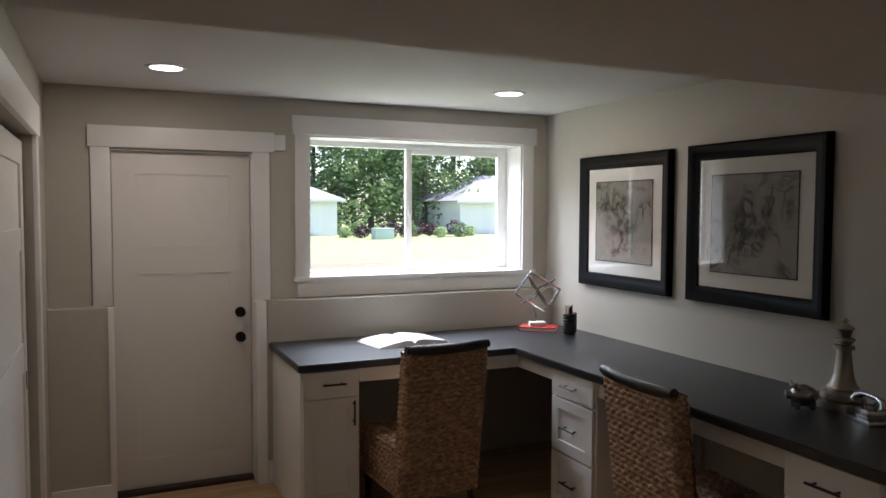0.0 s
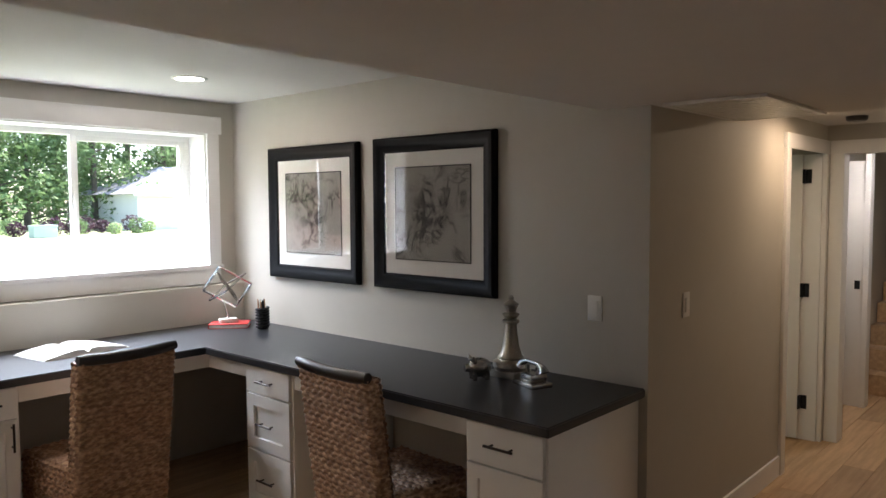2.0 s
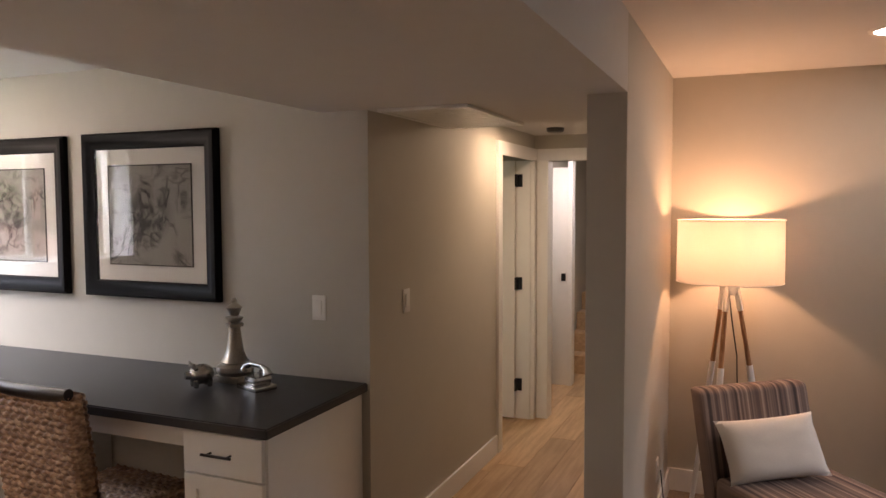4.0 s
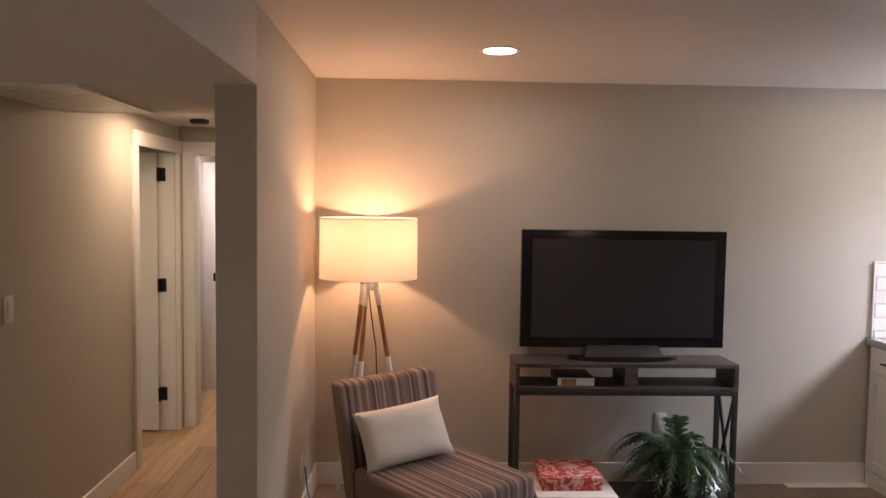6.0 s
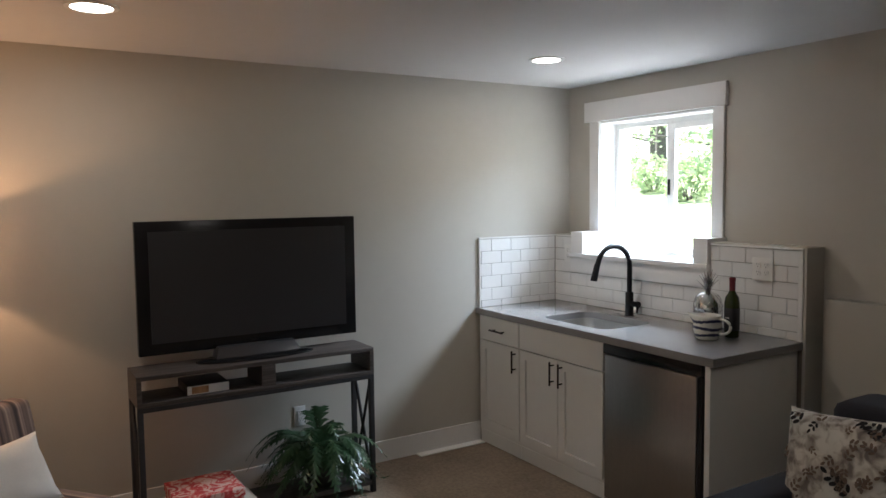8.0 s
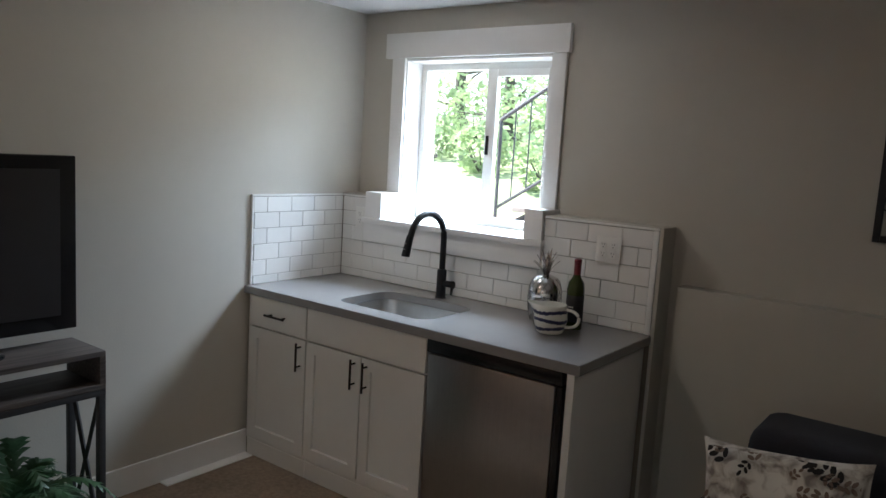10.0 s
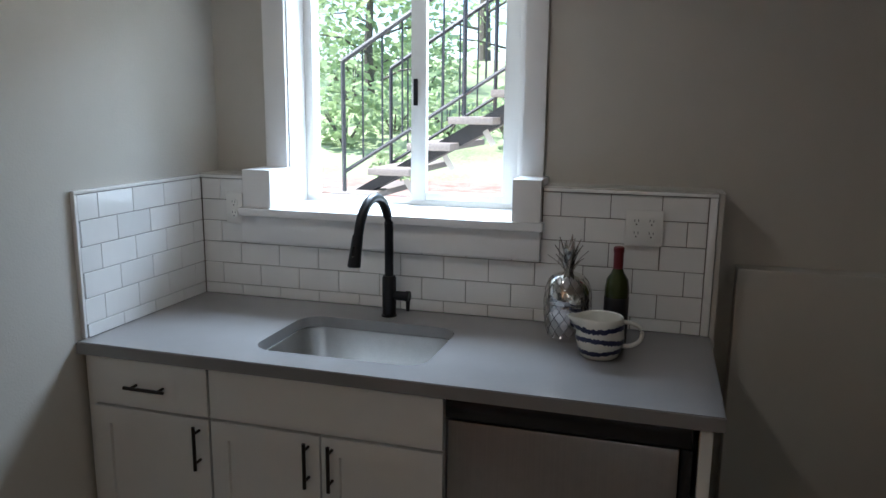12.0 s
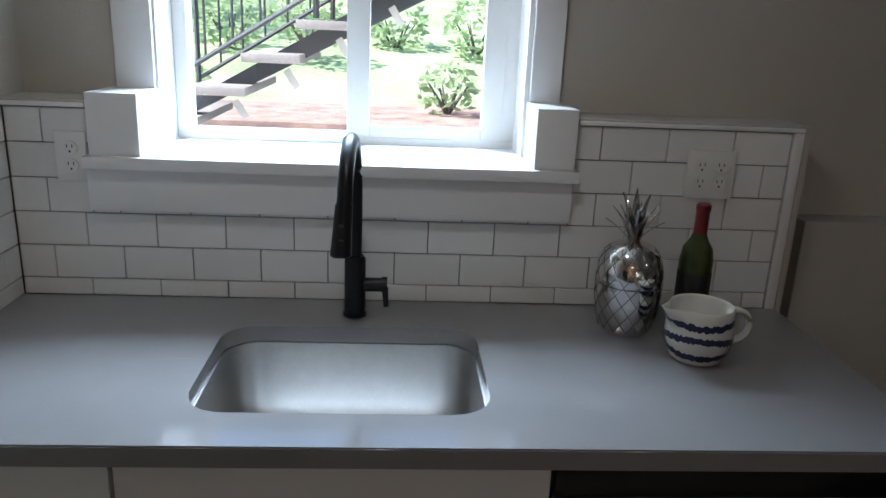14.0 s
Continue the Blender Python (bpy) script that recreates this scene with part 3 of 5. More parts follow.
# hallway doors
h1 = thing("door_3", (5.5, 1.79, 0), label="white hallway door standing open on black hinges", category="door", kind="structure")
part("casing", boxes((5.055, 1.772, 0, 5.115, 1.792, 2.0), bevel=0.002), TRIM, h1)
part("header", boxes((5.04, 1.768, 2.0, 5.968, 1.792, 2.09), bevel=0.002), TRIM, h1)
part("door_leaf", boxes((5.84, 1.912, 0.012, 5.878, 2.66, 2.0), bevel=0.002), DOORP, h1)
part("jamb", boxes((5.115, 1.774, 0, 5.139, 1.93, 2.0), (5.885, 1.80, 0, 5.969, 1.93, 2.0), bevel=0.002), TRIM, h1)
part("casing", boxes((5.90, 1.772, 0, 5.968, 1.80, 2.0), bevel=0.002), TRIM, h1)
for z in (0.27, 1.06, 1.85):
    part("hinge", boxes((5.838, 1.898, z - 0.048, 5.878, 1.911, z + 0.048), (5.876, 1.862, z - 0.048, 5.8846, 1.905, z + 0.048), bevel=0.002), BLACKM, h1, "black butt hinge")
h2 = thing("door_4", (5.97, 1.3, 0), label="white cased opening at the hallway end", category="door", kind="structure")
part("casing", boxes((5.95, 1.68, 0, 5.97, 1.766, 2.0), bevel=0.002), TRIM, h2)
part("header", boxes((5.948, 0.815, 2.0, 5.97, 1.766, 2.09), bevel=0.002), TRIM, h2)
part("jamb", boxes((5.97, 1.68, 0, 6.09, 1.70, 2.0), bevel=0.002), TRIM, h2)
h3 = thing("door_5", (7.1, 1.85, 0), label="white door frame with black strike plate by the stairs", category="door", kind="structure")
part("jamb", boxes((7.06, 1.785, 0, 7.18, 1.93, 2.0), bevel=0.002), TRIM, h3)
part("casing", boxes((7.045, 1.745, 0, 7.17, 1.785, 2.06), bevel=0.002), TRIM, h3)
part("strike_plate", boxes((7.055, 1.805, 0.965, 7.0605, 1.845, 1.035), bevel=0.001), BLACKM, h3, "black metal strike plate")
st = thing("staircase", (8.2, 1.3, 0), label="oak staircase rising beyond the hallway", category="stairs", kind="structure")
for i in range(6):
    part("step", boxes((7.55 + i * 0.24, 0.82, 0, 7.79 + i * 0.24 if i < 5 else 8.99, 1.92, 0.18 * (i + 1)), bevel=0.006), OAK, st)

# ceiling vent and hatch, recessed lights, switches
v = thing("ceiling_vent", (3.68, 1.52, SOF), label="white louvred return-air vent in the soffit", category="vent")
part("frame", boxes((3.29, 1.315, SOF - 0.014, 4.09, 1.345, SOF), (3.29, 1.705, SOF - 0.014, 4.09, 1.735, SOF), (3.29, 1.345, SOF - 0.014, 3.32, 1.705, SOF), (4.06, 1.345, SOF - 0.014, 4.09, 1.705, SOF), bevel=0.003), PLASTIC, v)
for i in range(11):
    part("slat", boxes((3.325 + i * 0.067, 1.345, SOF - 0.012, 3.325 + i * 0.067 + 0.05, 1.705, SOF - 0.002)), PLASTIC, v)
solo("smoke_alarm", lathe([(0, -0.03), (0.05, -0.03), (0.06, -0.022), (0.062, 0)], (5.46, 1.50, HALL)), GREYPL, "round dark grey smoke alarm on the hallway ceiling", "smoke alarm")


def recessed(x, y, z, watts, colour, r=0.075):
    t = thing("recessed_light", (x, y, z), label="lit round white recessed ceiling light", category="ceiling light", group="recessed ceiling lights", local=True)
    part("trim_ring", lathe([(r, -0.004), (r + 0.004, -0.007), (r + 0.022, -0.004), (r + 0.024, 0)]), PLASTIC, t)
    part("diffuser", lathe([(0, -0.005), (r, -0.005)]), BULB, t, "glowing frosted disc")
    lamp = new("recessed_lamp", bpy.data.lights.new("recessed_lamp", "AREA"))
    lamp.data.shape, lamp.data.size, lamp.data.energy, lamp.data.color = "DISK", 2 * r, watts, colour
    lamp.matrix_world = look((x, y, z - 0.012), (x, y, 0))
    return t


for x, y in ((0.642, 4.2), (2.546, 4.18), (3.97, -0.295), (4.02, -2.57)):
    recessed(x, y, CH, 1.3 if y > 1 else 0.8, (1.0, 0.88, 0.74))
# added unseen light behind the camera, a fill for surfaces facing west
recessed(1.4, -1.2, CH, 0.6, (1.0, 0.88, 0.74))
recessed(4.90, 1.46, HALL, 1.25, (1.0, 0.74, 0.46), 0.05)
recessed(6.70, 1.45, HALL, 1.6, (1.0, 0.94, 0.86))


def switch(x, y, z, axis):
    t = thing("light_switch", (x, y, z), rz=0 if axis == "y" else -90, label="white rocker light switch on the greige wall", category="light switch", group="light switches", local=True)
    part("plate", boxes((-0.036, -0.006, -0.058, 0.036, 0, 0.058), bevel=0.0025), PLASTIC, t)
    part("rocker", boxes((-0.016, -0.011, -0.034, 0.016, -0.005, 0.034), bevel=0.002), PLASTIC, t)


switch(PX, 2.052, 1.20, "x")
switch(3.68, 1.792, 1.20, "y")


def outlet(x, y, z, gangs, rz=0):
    t = thing("wall_outlet", (x, y, z), rz, "white electrical outlet with cover plate on the wall", "outlet", "wall outlets", local=True)
    w = 0.035 if gangs == 1 else 0.059
    part("plate", boxes((-w, 0, -0.058, w, 0.006, 0.058), bevel=0.0025), PLASTIC, t)
    for g in range(gangs):
        for dz in (-0.02, 0.02):
            cx = (g - (gangs - 1) / 2) * 0.047
            sock = part("socket", lathe([(0, 0.0), (0.0165, 0.0), (0.0165, 0.0035), (0, 0.0035)], sides=18), PLASTIC, t)
            sock.matrix_basis = pose(cx, 0.0095, dz, 90)
            for sx in (-0.006, 0.006):
                part("slot", boxes((cx + sx - 0.001, 0.0085, dz + 0.001, cx + sx + 0.001, 0.0098, dz + 0.009)), BLACKM, t)
            part("slot", boxes((cx - 0.002, 0.0085, dz - 0.010, cx + 0.002, 0.0098, dz - 0.005)), BLACKM, t)
    return t


outlet(3.178, -3.302, 1.245, 2)
outlet(4.675, -3.302, 1.24, 1)
outlet(TX, -1.40, 0.38, 1, 90)
outlet(4.30, 0.66, 0.30, 1, 180)

# ---- desk ----
DZ = 0.874
dt = solo("desktop", bmesh.new(), DESKTOP, "L-shaped matte black laminate desktop on white cabinets", "desktop")
bm = bmesh.new()
out = [(1.258, 4.10), (2.555, 4.10), (2.555, 1.80), (3.303, 1.80), (3.303, 4.856), (1.258, 4.856)]
fl = bm.faces.new([bm.verts.new((x, y, DZ - 0.04)) for x, y in out])
ex = bmesh.ops.extrude_face_region(bm, geom=[fl])
bmesh.ops.translate(bm, verts=[g for g in ex["geom"] if isinstance(g, bmesh.types.BMVert)], vec=(0, 0, 0.04))
bmesh.ops.bevel(bm, geom=[e for e in bm.edges], offset=0.005, segments=2, affect="EDGES")
dt.data = mesh_of("desktop", bm, DESKTOP)
FY, FX = 4.135, 2.595


def desk_cabinet(name, label):
    return thing(name, label=label, category="cabinet", group="desk cabinets")


k = desk_cabinet("desk_cabinet", "white shaker desk cabinet with one drawer and one door")
part("body", boxes((1.275, FY, 0.0, 1.60, 4.85, DZ - 0.04), bevel=0.002), CAB, k)
dr = shaker("drawer_front", k, "y", FY, 1.285, 1.59, 0.685, 0.828, -1, flat=True)
pull(dr, (1.385, FY - 0.02, 0.76), (1.515, FY - 0.02, 0.76), (0, -0.03, 0))
dr = shaker("cabinet_door", k, "y", FY, 1.285, 1.59, 0.10, 0.68, -1)
pull(dr, (1.56, FY - 0.02, 0.53), (1.56, FY - 0.02, 0.665), (0, -0.03, 0))
k = desk_cabinet("drawer_cabinet", "white shaker drawer stack with three drawers")
part("body", boxes((FX, 3.345, 0.0, 3.29, 3.74, DZ - 0.04), bevel=0.002), CAB, k)
for z0, z1, fl in ((0.685, 0.828, True), (0.385, 0.68, False), (0.09, 0.38, False)):
    dr = shaker("drawer_front", k, "x", FX, 3.355, 3.73, z0, z1, -1, flat=fl, rail=0.06)
    pull(dr, (FX - 0.02, 3.477, (z0 + z1) / 2), (FX - 0.02, 3.607, (z0 + z1) / 2), (-0.03, 0, 0))
k = desk_cabinet("desk_cabinet", "white shaker end cabinet with drawer and door")
part("body", boxes((FX, 1.825, 0.0, 3.29, 2.21, DZ - 0.04), bevel=0.002), CAB, k)
dr = shaker("drawer_front", k, "x", FX, 1.835, 2.20, 0.665, 0.828, -1, flat=True)
pull(dr, (FX - 0.02, 1.955, 0.75), (FX - 0.02, 2.09, 0.75), (-0.03, 0, 0))
shaker("cabinet_door", k, "x", FX, 1.835, 2.20, 0.10, 0.66, -1)
solo("desk_apron", boxes((1.602, FY + 0.005, 0.75, 2.61, FY + 0.025, DZ - 0.041), bevel=0.002), CAB, "white apron rail beneath the short desk", "rail")
solo("desk_apron", boxes((FX + 0.005, 3.742, 0.75, FX + 0.025, FY + 0.004, DZ - 0.041), bevel=0.002), CAB, "white apron rail in the desk corner", "rail")
solo("desk_apron", boxes((FX + 0.005, 2.212, 0.75, FX + 0.025, 3.343, DZ - 0.041), bevel=0.002), CAB, "white apron rail beneath the long desk", "rail")


def woven(bm, origin, u, v, nrm, w, h, cu=0.046, cv=0.0265, bow=0.0):
    """A woven sheet: strands go over and under in alternate columns."""
    nu, nv = max(2, int(w / cu * 8)), max(2, int(h / cv * 7))
    o, u, v, nrm = Vector(origin), Vector(u), Vector(v), Vector(nrm)
    grid = []
    for j in range(nv + 1):
        row = []
        for i in range(nu + 1):
            a, b = i / nu * w, j / nv * h
            row_at = b / cv + 0.16 * math.sin(2 * math.pi * a / cu)
            hgt = 0.013 * abs(math.sin(math.pi * row_at)) ** 0.6 * (0.78 + 0.22 * math.cos(2 * math.pi * a / cu + math.pi * (math.floor(row_at) % 2)))
            edge = min(a, w - a, b, h - b)
            hgt *= min(1, edge / 0.004)
            arch = bow * (1 - (2 * a / w - 1) ** 2)
            row.append(bm.verts.new(o + u * a + v * b + nrm * (hgt + arch)))
        grid.append(row)
    for j in range(nv):
        for i in range(nu):
            bm.faces.new((grid[j][i], grid[j][i + 1], grid[j + 1][i + 1], grid[j + 1][i]))


def wicker_chair(at, rz):
    """Faces local -y; the back stands at local y=0.24."""
    c = thing("wicker_chair", at, rz, "woven seagrass parsons chair with black leather top rail", "chair", "wicker desk chairs", local=True)
    w2, zt = 0.235, 0.988
    bm = bmesh.new()
    lean = Vector((0, 0.13, 1)).normalized()
    n0 = Vector((0, 1, -0.13)).normalized()
    h = 0.815
    woven(bm, (-w2, 0.204, 0.17), (1, 0, 0), lean, n0, 2 * w2, h, bow=0.0)
    woven(bm, (-w2, 0.155, 0.40), (1, 0, 0), lean, -n0, 2 * w2, h - 0.235)
    for sx in (-1, 1):
        woven(bm, (sx * w2, 0.139, 0.17), (0, 0.065, 0), lean, (sx, 0, 0), 1.0, h, cu=0.5, cv=0.0265)
    part("backrest", bm, WICKER, c)
    bm = bmesh.new()
    woven(bm, (-w2, -0.29, 0.46), (1, 0, 0), (0, 1, 0), (0, 0, 1), 2 * w2, 0.47)
    woven(bm, (-w2, -0.29, 0.22), (1, 0, 0), (0, 0, 1), (0, -1, 0), 2 * w2, 0.24)
    for sx in (-1, 1):
        woven(bm, (sx * w2, -0.29, 0.20), (0, 1, 0), (0, 0, 1), (sx, 0, 0), 0.48, 0.26)
    box(bm, -w2 + 0.01, -0.28, 0.21, w2 - 0.01, 0.18, 0.45)
    part("seat", bm, WICKER, c)
    bm = bmesh.new()
    pts = [(-w2 - 0.008 + i * (2 * w2 + 0.016) / 8, 0.30 + 0.012 * math.cos((i - 4) / 4 * 1.5), zt - 0.010 * math.cos((i - 4) / 4 * 1.4)) for i in range(9)]
    tube(bm, pts, [0.022] + [0.0275] * 7 + [0.022], 14)
    part("top_rail", bm, LEATHER, c, "padded black leather roll")
    for x in (-w2 + 0.03, w2 - 0.03):
        for y in (-0.255, 0.185):
            bm = bmesh.new()
            tube(bm, [(x, y, 0.24), (x, y + (0.03 if y > 0 else 0), 0)], [0.024, 0.018], 4)
            part("leg", bm, DARKWOOD, c, "dark wooden leg")
    return c


ch = wicker_chair((1.925, 4.04, 0), 185)
copy_thing(ch, pose(2.645, 2.72, 0, 0, 0, 86))

# ---- things on the desk and the wall above ----


def picture(y0, y1, z0, z1, art, label):
    t = thing("framed_picture", (PX, (y0 + y1) / 2, z0), label=label, category="picture", group="framed pictures over the desk")
    w = 0.085
    bm = bmesh.new()
    rings = []
    for inset, d in ((0, 0.002), (0, 0.030), (0.012, 0.042), (0.035, 0.040), (0.05, 0.028), (w - 0.008, 0.024), (w, 0.012)):
        rings.append([bm.verts.new((PX - d, y, z)) for y, z in ((y0 + inset, z0 + inset), (y1 - inset, z0 + inset), (y1 - inset, z1 - inset), (y0 + inset, z1 - inset))])
    for r, s in zip(rings, rings[1:]):
        for k2 in range(4):
            bm.faces.new((r[k2], r[(k2 + 1) % 4], s[(k2 + 1) % 4], s[k2]))
    part("frame", bm, FRAMEB, t, "stepped black wooden frame")
    m = w + 0.085
    part("mat_board", boxes((PX - 0.012, y0 + w - 0.004, z0 + w - 0.004, PX - 0.006, y1 - w + 0.004, z1 - w + 0.004)), MAT, t, smooth=False)
    part("print", boxes((PX - 0.016, y0 + m, z0 + m, PX - 0.011, y1 - m, z1 - m)), art, t, smooth=False)
    part("print_border", boxes((PX - 0.0165, y0 + m - 0.005, z0 + m - 0.005, PX - 0.0125, y0 + m, z1 - m + 0.005), (PX - 0.0165, y1 - m, z0 + m - 0.005, PX - 0.0125, y1 - m + 0.005, z1 - m + 0.005), (PX - 0.0165, y0 + m, z0 + m - 0.005, PX - 0.0125, y1 - m, z0 + m), (PX - 0.0165, y0 + m, z1 - m, PX - 0.0125, y1 - m, z1 - m + 0.005)), FRAMEB, t, smooth=False)
    sheet("glazing", ((PX - 0.021, y1 - w, z0 + w), (PX - 0.021, y0 + w, z0 + w), (PX - 0.021, y0 + w, z1 - w), (PX - 0.021, y1 - w, z1 - w)), PICGLASS, t, "reflecting picture glass").visible_shadow = False
    return t


picture(3.613, 4.495, 1.198, 2.04, ART_A, "grey ink abstract under reflecting glass in black frame")
picture(2.60, 3.48, 1.20, 2.043, ART_B, "grey ink abstract in black frame with white mat")

bk = thing("open_book", (2.02, 4.56, DZ), 8, "open white-paged book lying on the black desktop", "book", local=True)
for sx in (-1, 1):
    bm = bmesh.new()
    prof = [(0.0, 0.012), (0.02, 0.030), (0.06, 0.034), (0.14, 0.024), (0.23, 0.008)]
    top = [[bm.verts.new((sx * x, y, z)) for x, z in prof] for y in (-0.15, 0.15)]
    low = [[bm.verts.new((sx * x, y, 0.003)) for x, z in prof] for y in (-0.15, 0.15)]
    for i in range(4):
        bm.faces.new((top[0][i], top[0][i + 1], top[1][i + 1], top[1][i]))
        bm.faces.new((low[0][i], low[0][i + 1], low[1][i + 1], low[1][i]))
        for s in (0, 1):
            bm.faces.new((top[s][i], top[s][i + 1], low[s][i + 1], low[s][i]))
    bm.faces.new((top[0][4], top[1][4], low[1][4], low[0][4]))
    part("page_block", bm, PAPER, bk)
part("cover", boxes((-0.24, -0.155, 0, 0.24, 0.155, 0.003)), PAPER, bk)

rb = thing("red_book", (3.04, 4.62, DZ), -40, "closed red book lying flat on the desk", "book", local=True)
part("cover", boxes((-0.125, -0.085, 0, 0.125, 0.085, 0.004), (-0.125, -0.085, 0.024, 0.125, 0.085, 0.028), (-0.125, -0.085, 0, -0.121, 0.085, 0.028), bevel=0.001), RED, rb)
part("page_block", boxes((-0.120, -0.081, 0.004, 0.120, 0.081, 0.024)), PAPER, rb)
sc = thing("wire_sculpture", (3.035, 4.63, DZ + 0.0282), -20, "silver twisted cube wire sculpture on a clear block", "sculpture", local=True)
part("base", boxes((-0.055, -0.035, 0, 0.055, 0.035, 0.026), bevel=0.002), MAT, sc, "pale stone base block")
bm = bmesh.new()
tube(bm, [(0, 0, 0.026), (-0.015, 0, 0.09), (-0.03, 0, 0.14)], 0.005, 8)
part("stem", bm, CHROME, sc)
for i, (rx, ry, rz, s) in enumerate(((20, 30, 10, 0.125), (65, -25, 40, 0.115), (-35, 15, 75, 0.12))):
    bm = bmesh.new()
    m = Euler((radians(rx), radians(ry), radians(rz))).to_matrix()
    pts = [m @ Vector(p) * s + Vector((0.0, 0, 0.235)) for p in ((-1, 0, -0.75), (1, 0, -0.75), (1, 0, 0.75), (-1, 0, 0.75))]
    for a in range(4):
        tube(bm, [pts[a], pts[(a + 1) % 4]], 0.0075, 4)
    part("loop", bm, SILVER, sc, "silver bar loop")

pc = thing("pencil_cup", (3.13, 4.38, DZ), 0, "black coiled wire cup full of pencils", "pencil cup", local=True)
bm = bmesh.new()
tube(bm, [(0.040 * math.cos(a * 0.35), 0.040 * math.sin(a * 0.35), 0.008 + 0.13 * a / 126) for a in range(127)], 0.0075, 7)
part("coil", bm, BLACKM, pc)
part("liner", lathe([(0, 0.002), (0.034, 0.002), (0.034, 0.13), (0.031, 0.13), (0.031, 0.006), (0, 0.006)], sides=20), BLACKM, pc)
random.seed(3)
for i in range(11):
    a, r = i * 2.4, 0.012 + 0.012 * (i % 2)
    bm = bmesh.new()
    p = Vector((r * math.cos(a), r * math.sin(a), 0.01))
    q = p + Vector((random.uniform(-0.014, 0.014), random.uniform(-0.014, 0.014), 0.165 + random.uniform(-0.01, 0.015)))
    tube(bm, [p, q, q + (q - p) * 0.06], [0.0036, 0.0036, 0.0006], 6)
    part("pencil", bm, LEGWOOD if i % 2 else BLACKM, pc)

cp = thing("chess_queen_ornament", (3.12, 2.385, DZ), label="large aged pewter chess-piece ornament on a square plinth", category="ornament", local=True)
part("plinth", boxes((-0.07, -0.07, 0, 0.07, 0.07, 0.032), bevel=0.006), PEWTER, cp)
part("piece", lathe([(r * 1.18, z) for r, z in [(0, 0.032), (0.062, 0.032), (0.072, 0.05), (0.070, 0.07), (0.05, 0.082), (0.054, 0.09), (0.045, 0.10), (0.033, 0.14), (0.026, 0.20), (0.022, 0.245), (0.034, 0.25), (0.034, 0.262), (0.020, 0.268), (0.034, 0.285), (0.034, 0.292), (0.018, 0.298),
                     (0.026, 0.325), (0.033, 0.335), (0.026, 0.342), (0.016, 0.35), (0.008, 0.356), (0.012, 0.366), (0.006, 0.378), (0, 0.38)]]), PEWTER, cp)
pg = thing("silver_pig", (2.975, 2.455, DZ), 150, "small silver piggy bank on the black desktop", "ornament", local=True)
bm = bmesh.new()
bmesh.ops.create_icosphere(bm, subdivisions=3, radius=0.05, matrix=Matrix.Translation((0, 0, 0.055)) @ Matrix.Diagonal((1.15, 0.9, 0.9, 1)))
part("body", bm, SILVER, pg)
bm = bmesh.new()
tube(bm, [(0.05, 0, 0.055), (0.072, 0, 0.056)], [0.02, 0.016], 14)
part("snout", bm, SILVER, pg)
for x in (-0.03, 0.03):
    for y in (-0.022, 0.022):
        bm = bmesh.new()
        tube(bm, [(x, y, 0.03), (x, y, 0)], [0.013, 0.010], 10)
        part("leg", bm, SILVER, pg)
for y in (-0.025, 0.025):
    bm = bmesh.new()
    tube(bm, [(0.035, y, 0.09), (0.042, y * 1.3, 0.112)], [0.013, 0.002], 8)
    part("ear", bm, SILVER, pg)
ph = thing("silver_telephone", (3.03, 2.20, DZ), 70, "small chrome antique telephone ornament on the desk", "ornament", local=True)
bm = bmesh.new()
box(bm, -0.075, -0.055, 0, 0.075, 0.055, 0.022, 0.006)
box(bm, -0.045, -0.04, 0.022, 0.045, 0.04, 0.058, 0.014)
part("body", bm, SILVER, ph)
bm = bmesh.new()
tube(bm, [(0, -0.043, 0.035), (0, -0.056, 0.033)], 0.028, 20)
part("dial", bm, SILVER, ph)
for x in (-0.03, 0.03):
    bm = bmesh.new()
    tube(bm, [(x, 0, 0.05), (x, 0, 0.088)], 0.006, 8)
    part("cradle", bm, SILVER, ph)
bm = bmesh.new()
tube(bm, [(-0.085, 0, 0.072), (-0.075, 0, 0.092), (-0.04, 0, 0.104), (0.04, 0, 0.104), (0.075, 0, 0.092), (0.085, 0, 0.072)], [0.024, 0.016, 0.010, 0.010, 0.016, 0.024], 14)
part("handset", bm, SILVER, ph)

# ---- living room ----
LX, LY = 4.545, 0.335
fl = thing("floor_lamp", (LX, LY, 0), label="lit tripod floor lamp with white drum shade", category="floor lamp", local=True)
bm = lathe([(0.262, 1.585), (0.264, 1.265)], sides=64)
bmesh.ops.solidify(bm, geom=bm.faces[:], thickness=0.0015)
part("shade", bm, SHADE, fl, "glowing white linen drum shade")
for z in (1.585, 1.265):
    bm = bmesh.new()
    tube(bm, [(0.2632 * math.cos(a * math.pi / 32), 0.2632 * math.sin(a * math.pi / 32), z) for a in range(64)], 0.003, 6, closed=True)
    part("shade_ring", bm, WHITEP, fl)
part("hub", lathe([(0, 1.195), (0.03, 1.195), (0.045, 1.215), (0.045, 1.262), (0.02, 1.27), (0.014, 1.33), (0, 1.33)], sides=24), WHITEP, fl, "white metal hub")
